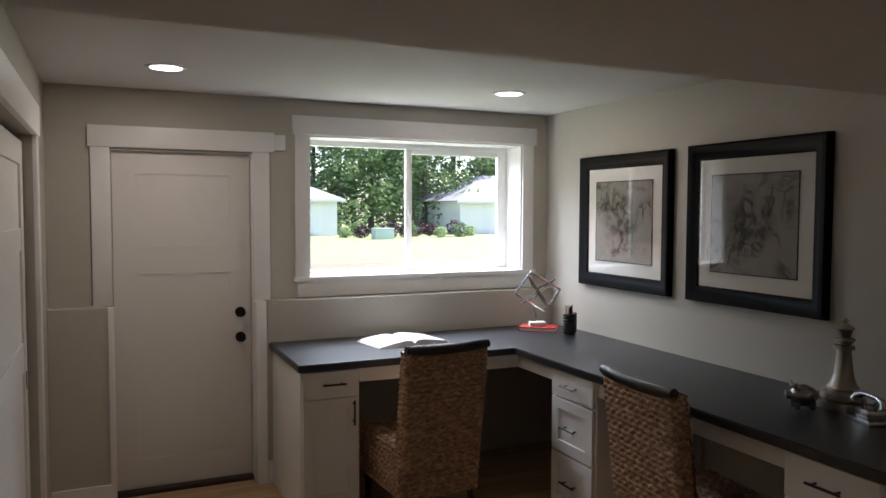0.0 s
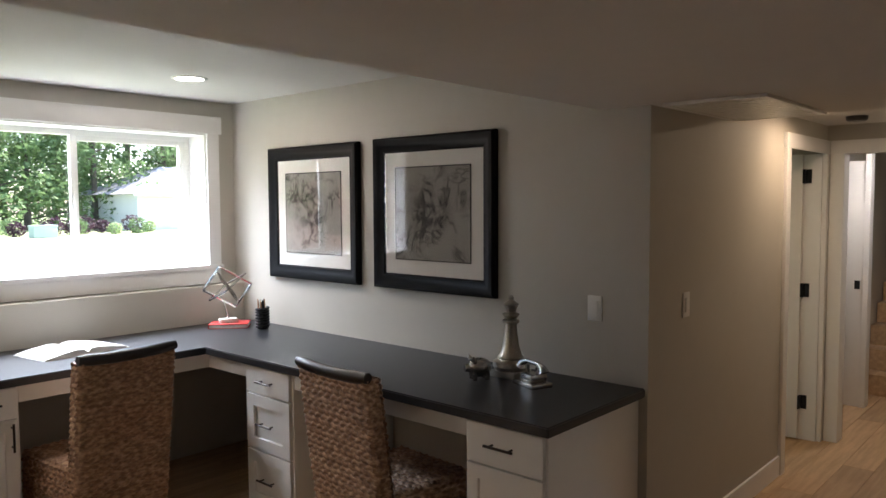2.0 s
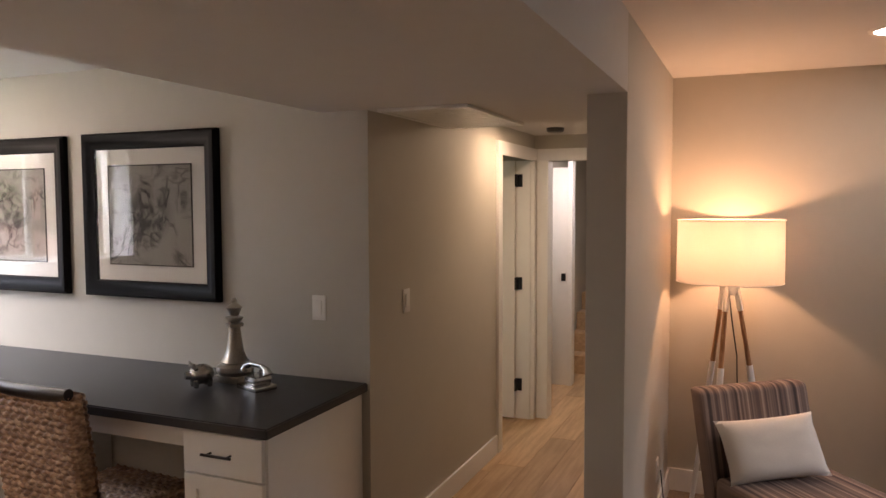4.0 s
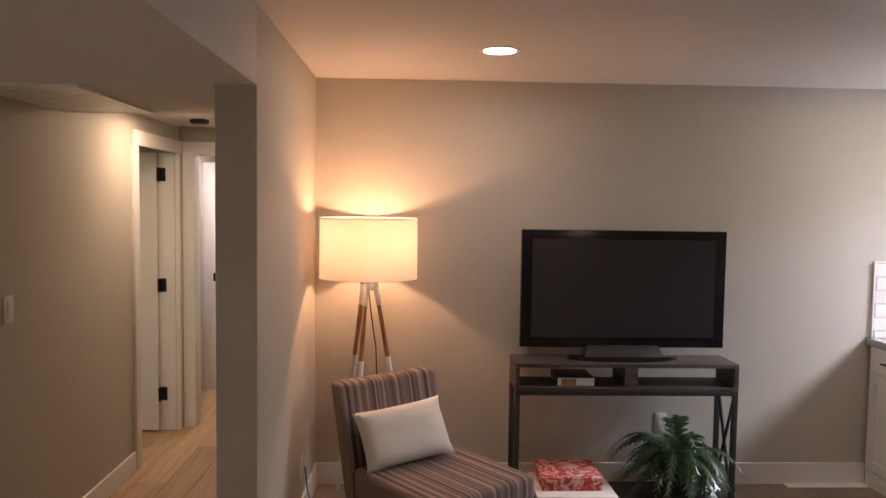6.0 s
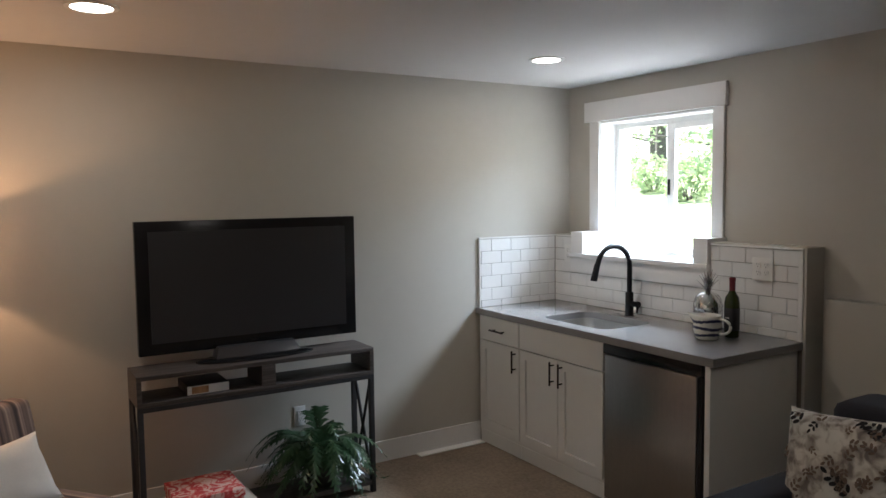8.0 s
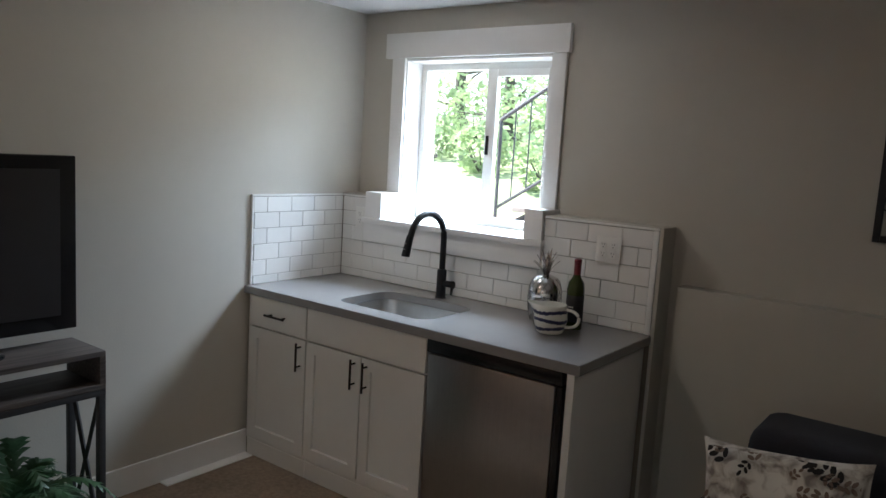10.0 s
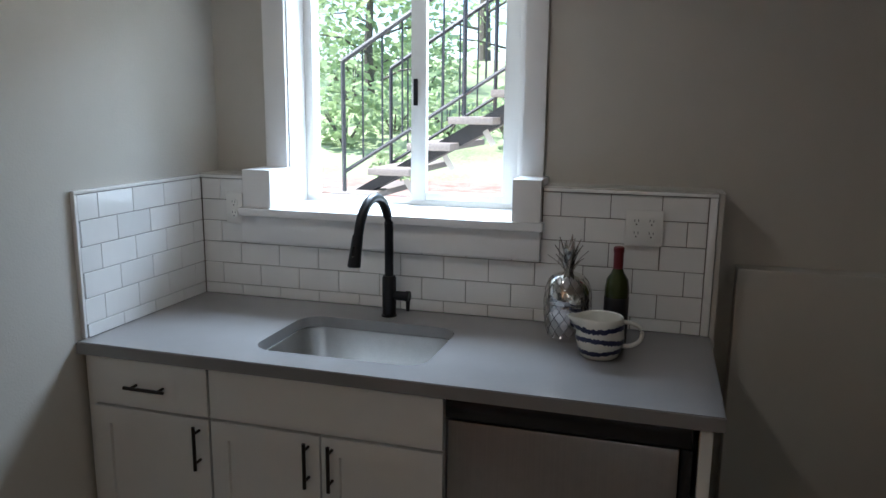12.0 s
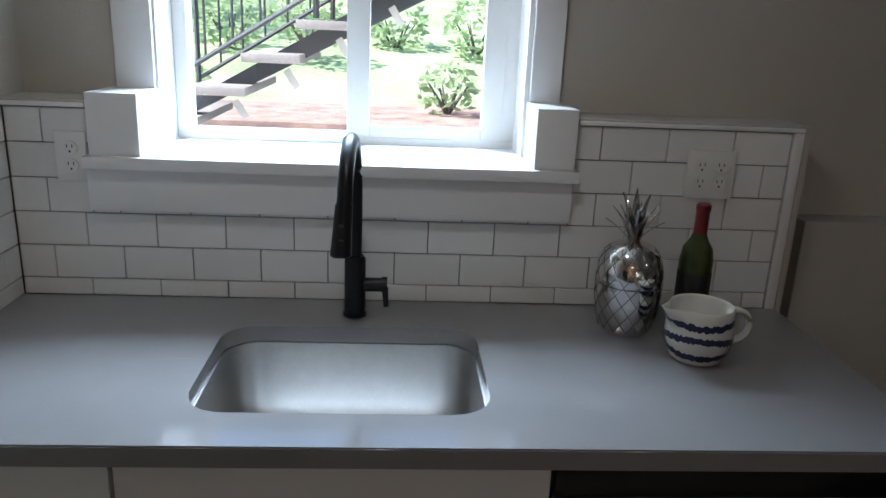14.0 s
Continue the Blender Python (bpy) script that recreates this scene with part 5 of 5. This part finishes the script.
DARKGR = material("dark engraved groove", (0.16, 0.155, 0.15), 0.4, 0.9)
for s in (-1, 1):
    for k2 in range(14):
        bm = bmesh.new()
        pts = []
        for q in range(15):
            z = 0.014 + q / 14 * 0.19
            a = 2 * math.pi * k2 / 14 + s * 1.9 * q / 14
            pts.append((body_r(z) * math.cos(a), body_r(z) * math.sin(a), z))
        tube(bm, pts, 0.0006, 4)
        part("groove", bm, DARKGR, pa)
for k2 in range(16):
    a, tier = k2 * 2.399, k2 / 16
    d = Vector((math.cos(a), math.sin(a), 0))
    sd = Vector((-d.y, d.x, 0))
    hgt, outw = 0.055 + 0.05 * tier, 0.058 * (1 - 0.75 * tier)
    bm = bmesh.new()
    lastp = None
    for q in range(6):
        s = q / 5
        p = Vector((0, 0, 0.213 + 0.02 * tier)) + d * (0.010 + outw * s ** 1.6) + Vector((0, 0, hgt * s))
        w = 0.010 * math.sin(math.pi * (0.25 + 0.75 * s)) + 0.0004
        row = (bm.verts.new(p - sd * w), bm.verts.new(p + d * 0.003), bm.verts.new(p + sd * w))
        if lastp:
            bm.faces.new((lastp[0], lastp[1], row[1], row[0])), bm.faces.new((lastp[1], lastp[2], row[2], row[1]))
        lastp = row
    bmesh.ops.solidify(bm, geom=bm.faces[:], thickness=0.001)
    part("leaf", bm, CHROME, pa)

bo = thing("wine_bottle", (3.245, -3.15, 0.90), 0, "dark green wine bottle with red foil neck", "bottle", local=True)
part("body", lathe([(0, 0.004), (0.034, 0), (0.0375, 0.006), (0.0375, 0.175), (0.033, 0.205), (0.020, 0.225), (0.0145, 0.24), (0.014, 0.30), (0, 0.30)], sides=36), GREENGL, bo, "glossy dark green glass")
part("foil", lathe([(0.0150, 0.238), (0.0152, 0.29), (0.0165, 0.292), (0.0165, 0.303), (0.013, 0.307), (0, 0.307)], sides=28), FOIL, bo, "dark red foil")
part("label", lathe([(0.0379, 0.035), (0.0381, 0.036), (0.0381, 0.150), (0.0379, 0.151)], sides=36), LABEL, bo, "black paper label")
part("label_text", boxes((-0.012, 0.0378, 0.098, -0.006, 0.0386, 0.104), (-0.004, 0.0378, 0.098, 0.002, 0.0386, 0.104), (0.004, 0.0378, 0.098, 0.010, 0.0386, 0.104)), CERAM, bo)

jg = thing("striped_pitcher", (3.28, -3.005, 0.90), 0, "cream ceramic pitcher with ragged navy stripes", "pitcher", local=True)


def jug_r(z):
    return 0.055 + 0.015 * min(1, z / 0.05) - 0.003 * max(0, (z - 0.07) / 0.05)


bm = lathe([(0, 0.0), (0.047, 0.0), (0.055, 0.006)] + [(jug_r(z / 100), z / 100) for z in range(2, 13)] + [(0.0645, 0.123), (0.062, 0.12), (0.061, 0.06), (0.050, 0.012), (0, 0.010)], sides=48)
for vtx in bm.verts:
    a = math.atan2(vtx.co.y, vtx.co.x)
    k3 = max(0, math.cos((a - 0.35)) ) ** 12 * max(0, (vtx.co.z - 0.075) / 0.05) ** 1.5
    vtx.co.x += 0.042 * k3 * math.cos(0.35)
    vtx.co.y += 0.042 * k3 * math.sin(0.35)
    vtx.co.z += 0.006 * k3
part("body", bm, CERAM, jg)
random.seed(2)
for zc in (0.026, 0.060, 0.095):
    bm = bmesh.new()
    up, lo = [], []
    for q in range(120):
        a = 2 * math.pi * q / 120
        wz = zc + 0.004 * math.sin(a * 2 + zc * 90)
        z0, z1 = wz - 0.007 + random.uniform(-0.0025, 0.0025), wz + 0.007 + random.uniform(-0.0025, 0.0025)
        k3 = [max(0, math.cos(a - 0.35)) ** 12 * max(0, (zz - 0.075) / 0.05) ** 1.5 * 0.042 for zz in (z0, z1)]
        lo.append(bm.verts.new(((jug_r(z0) + 0.0012 + k3[0]) * math.cos(a), (jug_r(z0) + 0.0012 + k3[0]) * math.sin(a), z0)))
        up.append(bm.verts.new(((jug_r(z1) + 0.0012 + k3[1]) * math.cos(a), (jug_r(z1) + 0.0012 + k3[1]) * math.sin(a), z1)))
    for q in range(120):
        bm.faces.new((lo[q], lo[(q + 1) % 120], up[(q + 1) % 120], up[q]))
    part("stripe", bm, NAVY, jg, "ragged navy band")
bm = bmesh.new()
tube(bm, [(-0.062 - 0.058 * math.sin(math.pi * q / 14) ** 0.75, -0.008 - 0.007 * math.sin(math.pi * q / 14), 0.070 + 0.037 * math.cos(math.pi * q / 14)) for q in range(15)], 0.0065, 12)
bmesh.ops.scale(bm, vec=(1, 1.5, 1), verts=bm.verts)
part("handle", bm, CERAM, jg)

# ---- outdoors ----
solo("ground", boxes((-90, WY + 0.30, -0.6, 95, 140, -0.06)), GRASS, "sunlit mown lawn behind the house", "lawn", kind="structure", smooth=False)
bm = bmesh.new()
prof = [(-3.76, 0.82), (-5.0, 0.84), (-7.5, 0.86), (-8.4, 0.95), (-12, 1.55), (-18, 2.45), (-24, 3.1), (-40, 3.6), (-140, 4)]
rows = [[bm.verts.new((x, y, z)) for y, z in prof] for x in (-90, 0, 8, 95)]
for a, b in zip(rows, rows[1:]):
    for i in range(len(prof) - 1):
        bm.faces.new((a[i], a[i + 1], b[i + 1], b[i]))
solo("hillside_ground", bm, GRASS, "grassy bank rising beyond the stairs", "lawn", kind="structure")
solo("pavement", boxes((-20, -6.65, 0.70, 30, -3.75, 0.862)), PATHM, "pale concrete path outside the kitchenette", "path", kind="structure")
solo("mulch_bed", boxes((-20, -8.3, 0.70, 30, -6.65, 0.905), bevel=0.02), MULCH, "red bark mulch bed by the path", "mulch", kind="structure")
solo("mulch_border", boxes((-6, 18.0, -0.10, 8.7, 23.6, -0.03), bevel=0.01), MULCH, "red bark mulch strip in the lawn", "mulch", kind="structure")


def leaf_cloud(bm, centre, radius, count, size, squash=0.8):
    c = Vector(centre)
    for _ in range(count):
        d = Vector((random.gauss(0, 1), random.gauss(0, 1), random.gauss(0, 1))).normalized()
        r = radius * random.uniform(0.45, 1.0) ** 0.6
        p = c + Vector((d.x * r, d.y * r, d.z * r * squash))
        u = Vector((random.gauss(0, 1), random.gauss(0, 1), random.gauss(0, 0.6))).normalized()
        w = u.cross(Vector((random.gauss(0, 1), random.gauss(0, 1), random.gauss(0, 1)))).normalized()
        s = size * random.uniform(0.6, 1.3)
        bm.faces.new([bm.verts.new(q) for q in (p - u * s, p + w * s * 0.45, p + u * s, p - w * s * 0.45)])


def tree(name, x, y, z, h, spread, mat, label, seed, leaves=900, size=0.16, low=0.2):
    random.seed(seed)
    t = thing(name, (x, y, z), label=label, category="tree", local=True)
    bm = bmesh.new()
    tube(bm, [(0, 0, -0.1), (0.05, 0, h * 0.3), (-0.06, 0.05, h * 0.65), (0, 0, h * 0.97)], [h * 0.022, h * 0.017, h * 0.010, 0.01], 8)
    crown = bmesh.new()
    for i in range(16):
        f = low + (0.95 - low) * i / 15
        a = i * 2.4 + random.uniform(-0.4, 0.4)
        ln = spread * (1.05 - 0.75 * f) * random.uniform(0.7, 1.2)
        p = Vector((0, 0, h * f))
        q = p + Vector((math.cos(a) * ln, math.sin(a) * ln, ln * 0.18))
        tube(bm, [p, p.lerp(q, 0.5) + Vector((0, 0, 0.1)), q], [h * 0.006, h * 0.004, 0.008], 5)
        for g in (0.55, 1.0):
            leaf_cloud(crown, p.lerp(q, g), spread * (0.42 - 0.2 * f), leaves // 32, size)
    part("trunk", bm, BARK, t)
    part("crown", crown, mat, t, smooth=False)
    return t


base = tree("tree", -6, 41, -0.06, 12, 4.2, LEAF, "leafy green tree at the lawn's edge", 1, 4200, 0.22, 0.06)
random.seed(40)
spots = [(-6 + 2.3 * i + random.uniform(-0.8, 0.8), 60 + random.uniform(-5, 9)) for i in range(22)]
for i, (x, y) in enumerate(spots):
    copy_thing(base, pose(x + 2, y, -0.06, 0, 0, i * 71) @ Matrix.Identity(4))
bpy.data.objects.remove(base.children[0]), bpy.data.objects.remove(base.children[0]), bpy.data.objects.remove(base)
for i in range(16):
    bm = bmesh.new()
    x, y = -14 + i * 4.4 + random.uniform(-1, 1), 72 + random.uniform(-4, 8)
    tube(bm, [(x, y, -0.1), (x + 0.1, y, 9), (x, y, 24)], [0.36, 0.28, 0.12], 8)
    tr = thing("bare_trunk", (x, y, 0), label="tall grey conifer trunk in the wood", category="tree")
    part("trunk", bm, BARK, tr)
    bm = bmesh.new()
    for q in range(10):
        leaf_cloud(bm, (x + random.uniform(-1, 1), y + random.uniform(-1, 1), 9 + q * 1.6), 2.4 - 0.12 * q, 80, 0.35, 0.4)
    part("crown", bm, LEAF, tr, smooth=False)


def house(x0, x1, y0, y1, ridge_x, label):
    t = thing("house", ((x0 + x1) / 2, y0, 0), label=label, category="house")
    part("wall", boxes((x0, y0, -0.2, x1, y1, 2.5)), SIDING, t, smooth=False)
    for q in range(14):
        part("siding_board", boxes((x0 - 0.015, y0 - 0.02, q * 0.18, x1 + 0.015, y0, q * 0.18 + 0.172)), SIDING, t, smooth=False)
    bm = bmesh.new()
    o = 0.5
    cy = (y0 + y1) / 2
    c = [bm.verts.new(p) for p in ((x0 - o, y0 - o, 2.45), (x1 + o, y0 - o, 2.45), (x1 + o, y1 + o, 2.45), (x0 - o, y1 + o, 2.45))]
    a, b = bm.verts.new((x0 + 4, cy, 4.6)), bm.verts.new((x1 - 4, cy, 4.6))
    for f in ((c[0], c[1], b, a), (c[2], c[3], a, b), (c[1], c[2], b), (c[3], c[0], a), (c[3], c[2], c[1], c[0])):
        bm.faces.new(f)
    part("roof", bm, ROOF, t, smooth=False)
    part("fascia", boxes((x0 - o, y0 - o - 0.03, 2.30, x1 + o, y0 - o, 2.47)), SIDING, t, smooth=False)


house(0.5, 14.85, 50, 59, 2, "white sided house with grey hip roof")
house(24.35, 38.0, 50, 59, 26, "white sided neighbouring house with grey roof")


def shrub(x, y, z, r, mat, label, seed, size=0.07, count=380):
    random.seed(seed)
    t = thing("shrub", (x, y, z), label=label, category="shrub", local=True)
    bm = bmesh.new()
    for q in range(7):
        tube(bm, [(0, 0, 0), (r * 0.6 * math.cos(q), r * 0.6 * math.sin(q), r * 0.9)], [0.02, 0.006], 5)
    part("stem", bm, BARK, t)
    bm = bmesh.new()
    leaf_cloud(bm, (0, 0, r * 0.8), r, count, size, 0.85)
    part("foliage", bm, mat, t, smooth=False)


for i in range(13):
    shrub(14.2 + i * 0.75 + 0.3 * math.sin(i * 9), 46 + 1.5 * math.sin(i * 3.7), -0.06, 0.45 + 0.25 * ((i * 5) % 4) / 3, (LEAF2, LEAFP, LEAF, LEAFP)[i % 4], "rounded garden shrub at the lawn's edge", i, 0.10, 300)
ub = thing("utility_box", (15.7, 43, -0.06), label="pale green utility box standing on the lawn", category="utility box", local=True)
part("cabinet", boxes((-0.6, -0.4, 0, 0.6, 0.4, 0.6), bevel=0.03), material("pale green metal", (0.40, 0.50, 0.46), 0.5), ub)
part("lid", boxes((-0.63, -0.43, 0.6, 0.63, 0.43, 0.68), bevel=0.03), material("pale green lid", (0.42, 0.52, 0.48), 0.5), ub)

# planted bank to the side of the lawn
bm = bmesh.new()
prof = [(10.5, -0.07), (11.5, 0.25), (14, 1.3), (17, 2.3), (21, 3.0), (30, 3.4)]
rows = [[bm.verts.new((x + 0.25 * (y - 10), y, z * f)) for y, z in prof] for x, f in ((-26, 1), (-12, 1), (-3, 1), (-1.5, 0.5), (-0.5, 0.0))]
for a, b in zip(rows, rows[1:]):
    for i in range(len(prof) - 1):
        bm.faces.new((a[i], a[i + 1], b[i + 1], b[i]))
solo("planted_bank", bm, MULCH, "bark-covered bank beside the lawn", "bank", kind="structure")
for i in range(18):
    y = 12.0 + (i * 7 % 5) * 1.1
    shrub(-9.5 + i * 0.52 + 0.4 * math.sin(i * 5), y, max(0.1, 0.42 * (y - 11.2)), 0.34 + 0.06 * (i % 4), LEAF2 if i % 3 else LEAF, "leafy shrub on the bark bank", 90 + i, 0.07, 300)
for x, y, sd in ((-4.6, 13.4, 61), (-8.5, 17.5, 62), (-1.8, 19, 63)):
    tree("tree", x, y, 0.4 * (y - 11.2), 9, 2.6, LEAF, "tall green tree on the bark bank", sd, 1800, 0.16, 0.42)

# outside stair beyond the kitchenette window
es = thing("outdoor_stair", (3.2, -6.8, 0.86), label="open-riser outdoor stair with black metal railings", category="stairs")
X0, Z0, RUN, RISE = 5.29, 1.005, 0.277, 0.172
slope = Vector((-RUN, 0, RISE)).normalized()
nn = Vector((RISE, 0, RUN)).normalized()
for y in (-5.75, ):
    bm = bmesh.new()
    p, q = Vector((X0 + 0.2, 0, Z0 - 0.36)), Vector((X0 + 0.2 - 10 * RUN, 0, Z0 - 0.36 + 10 * RISE))
    vs = []
    for yy in (y - 0.07, y + 0.07):
        for c in (p - nn * 0.10, q - nn * 0.10, q + nn * 0.08, p + nn * 0.08):
            vs.append(bm.verts.new((c.x, yy, max(c.z, 0.86))))
    for f in ((0, 1, 2, 3), (7, 6, 5, 4), (0, 1, 5, 4), (1, 2, 6, 5), (2, 3, 7, 6), (3, 0, 4, 7)):
        bm.faces.new([vs[i] for i in f])
    part("stringer", bm, DARKSTEEL, es, "dark steel box stringer")
for i in range(10):
    x, z = X0 - i * RUN, Z0 + i * RISE
    part("tread", boxes((x - 0.295, -6.42, z, x, -5.45, z + 0.045), bevel=0.006), STAIRW, es, "weathered wooden tread")
    # gravel-coloured plate drawn for light reflected off the stringer
    bm = bmesh.new()
    mid = Vector((x - 0.22, -5.678, z - 0.085))
    for dy in (0.0, 0.006):
        bm.faces.new([bm.verts.new(mid + slope * a + nn * c + Vector((0, dy, 0))) for a, c in ((-0.02, -0.06), (0.02, -0.06), (0.02, 0.05), (-0.02, 0.05))])
    bmesh.ops.bridge_loops(bm, edges=bm.edges[:])
    part("bracket", bm, PATHM, es, "pale strip imitating reflected light on the stringer")
for y in (-5.48, -6.39):
    for hh, r in ((0.86, 0.018), (0.13, 0.014)):
        bm = bmesh.new()
        tube(bm, [(X0 - 0.1, y, Z0 + 0.055 + hh), (X0 - 0.1 - 9 * RUN, y, Z0 + 0.055 + hh + 9 * RISE)], r, 6)
        part("handrail", bm, DARKSTEEL, es)
    for i in range(19):
        x, z = X0 - 0.1 - i * RUN / 2, Z0 + 0.055 + i * RISE / 2
        bm = bmesh.new()
        tube(bm, [(x, y, z + (0.0 if i % 6 == 0 else 0.12)), (x, y, z + 0.86)], 0.016 if i % 6 == 0 else 0.007, 5)
        part("baluster", bm, DARKSTEEL, es)
for x, y, h, sp, sd in ((7.6, -12, 4.2, 1.7, 3), (10.5, -14, 6.5, 2.4, 4), (6.2, -18.5, 6, 2.4, 5), (14, -17, 8, 3.0, 6), (-1.5, -21, 8, 3.2, 8), (8.6, -24, 9, 3.4, 9), (18, -19, 9, 3.2, 12),
                        (22, -23, 8, 3.2, 14)):
    gz = 1.3 + max(0, (-y - 11)) * 0.15
    tree("tree", x, y, gz - 0.15, h, sp, LEAF2, "bright green garden tree on the bank", sd, 2000, 0.10, 0.10)
shrub(3.56, -7.45, 0.90, 0.26, LEAF2, "small leafy shrub in the mulch bed", 31, 0.05, 160)
shrub(5.6, -7.5, 0.90, 0.22, LEAF2, "small leafy shrub in the mulch bed", 32, 0.05, 140)
for i in range(9):
    shrub(-0.5 + i * 0.9, -9.6 - 0.5 * (i % 3), 1.25, 0.4, LEAF2, "low green shrub on the grassy bank", 50 + i, 0.06, 260)

for i in range(14):
    y = -9.6 - (i * 5 % 7) * 1.05
    shrub(7.0 + i * 0.62, y, 1.1 + max(0, -y - 9.5) * 0.15, 0.55 + 0.14 * (i % 3), LEAF2, "bushy bright shrub on the grassy bank", 120 + i, 0.08, 420)

# ---- pieces: wall tiles and floor planks ----
TW, TH, G, TD = 0.1615, 0.0815, 0.0024, 0.008


def tile_mesh(w, h):
    bm = box(bmesh.new(), 0, 0, 0, w, TD, h, 0.0012, 1)
    return mesh_of("tile", bm, TILE, smooth=False)


cache = {}


def tile(parent, u, z, w, h, side):
    key = (round(w, 4), round(h, 4))
    if key not in cache:
        cache[key] = tile_mesh(*key)
    if side:
        piece("tile", cache[key], parent, (TX - 0.0062, u, z), (0, 0, 90))
    else:
        piece("tile", cache[key], parent, (u, -3.3150, z), (0, 0, 0))


def tile_row(parent, a, b, z, h, start, side, skip=()):
    """Tiles from a up to b along the wall; start: where a joint falls."""
    u = start
    while u > a:
        u -= TW
    while u < b - 0.004:
        lo, hi = max(u, a), min(u + TW, b)
        spans = [(lo, hi)]
        for s0, s1, t0, t1 in skip:
            if z < t1 - 0.004 and z + h > t0 + 0.004:
                if z < t0 - 0.01:
                    under = [(max(q0, s0), min(q1, s1)) for q0, q1 in spans if min(q1, s1) - max(q0, s0) > 0.012]
                    for q0, q1 in under:
                        tile(parent, q0 + G / 2, z + G / 2, q1 - q0 - G, t0 - z - G, side)
                spans = [p for q0, q1 in spans for p in ((q0, min(q1, s0)), (max(q0, s1), q1)) if p[1] - p[0] > 0.012]
        for q0, q1 in spans:
            if q1 - q0 > 0.008:
                tile(parent, q0 + G / 2, z + G / 2, q1 - q0 - G, h - G, side)
        u += TW


ROWS_Z = [(0.9005, 0.043)] + [(0.9435 + i * TH, TH) for i in range(5)]
for i, (z, h) in enumerate(ROWS_Z):
    h2 = min(h, 1.350 - z)
    tile_row(furr, 2.984, TX - 0.0145, z, h2, TX - 0.0145 - (0.5 if i % 2 else 1.0) * TW, False, ((3.508, 4.634, 1.218, 1.5), (3.512, 4.640, 1.118, 1.218)))
    tile_row(furr, -3.3055, -2.672, z, h2, -3.300 + (0.35 if i % 2 else 0.85) * TW, True)
for nm, spec in (("tile_edge", (2.957, -3.315, 0.9005, 2.9825, -3.301, 1.351)), ("tile_edge", (2.957, -3.315, 1.3515, 3.506, -3.301, 1.363)), ("tile_edge", (4.638, -3.315, 1.351, TX - 0.006, -3.301, 1.363)),
                 ("tile_edge", (TX - 0.016, -3.301, 1.351, TX, -2.660, 1.363)), ("tile_edge", (TX - 0.016, -2.671, 0.9005, TX, -2.660, 1.351))):
    part(nm, boxes(spec, bevel=0.003), TILE, furr, "white bullnose edge tile")

random.seed(77)
plank_me = {}
for r in range(48):
    y0 = 0.646 + r * 0.178
    if y0 > 4.95:
        break
    x = -1.6 - random.uniform(0, 1.8)
    x1 = 9.0 if 0.6 < y0 < 2.8 else (3.4 if y0 > 1.6 else TX)
    while x < x1:
        ln = 1.83
        a, b = max(x, -1.6), min(x + ln, x1)
        if b - a > 0.03:
            key = round(b - a, 3)
            if key not in plank_me:
                plank_me[key] = mesh_of("plank", box(bmesh.new(), 0, 0, -0.012, key - 0.0015, 0.1765, 0, 0.0012, 1), OAK, smooth=False)
            piece("plank", plank_me[key], floor, (a, y0, 0))
        x += ln
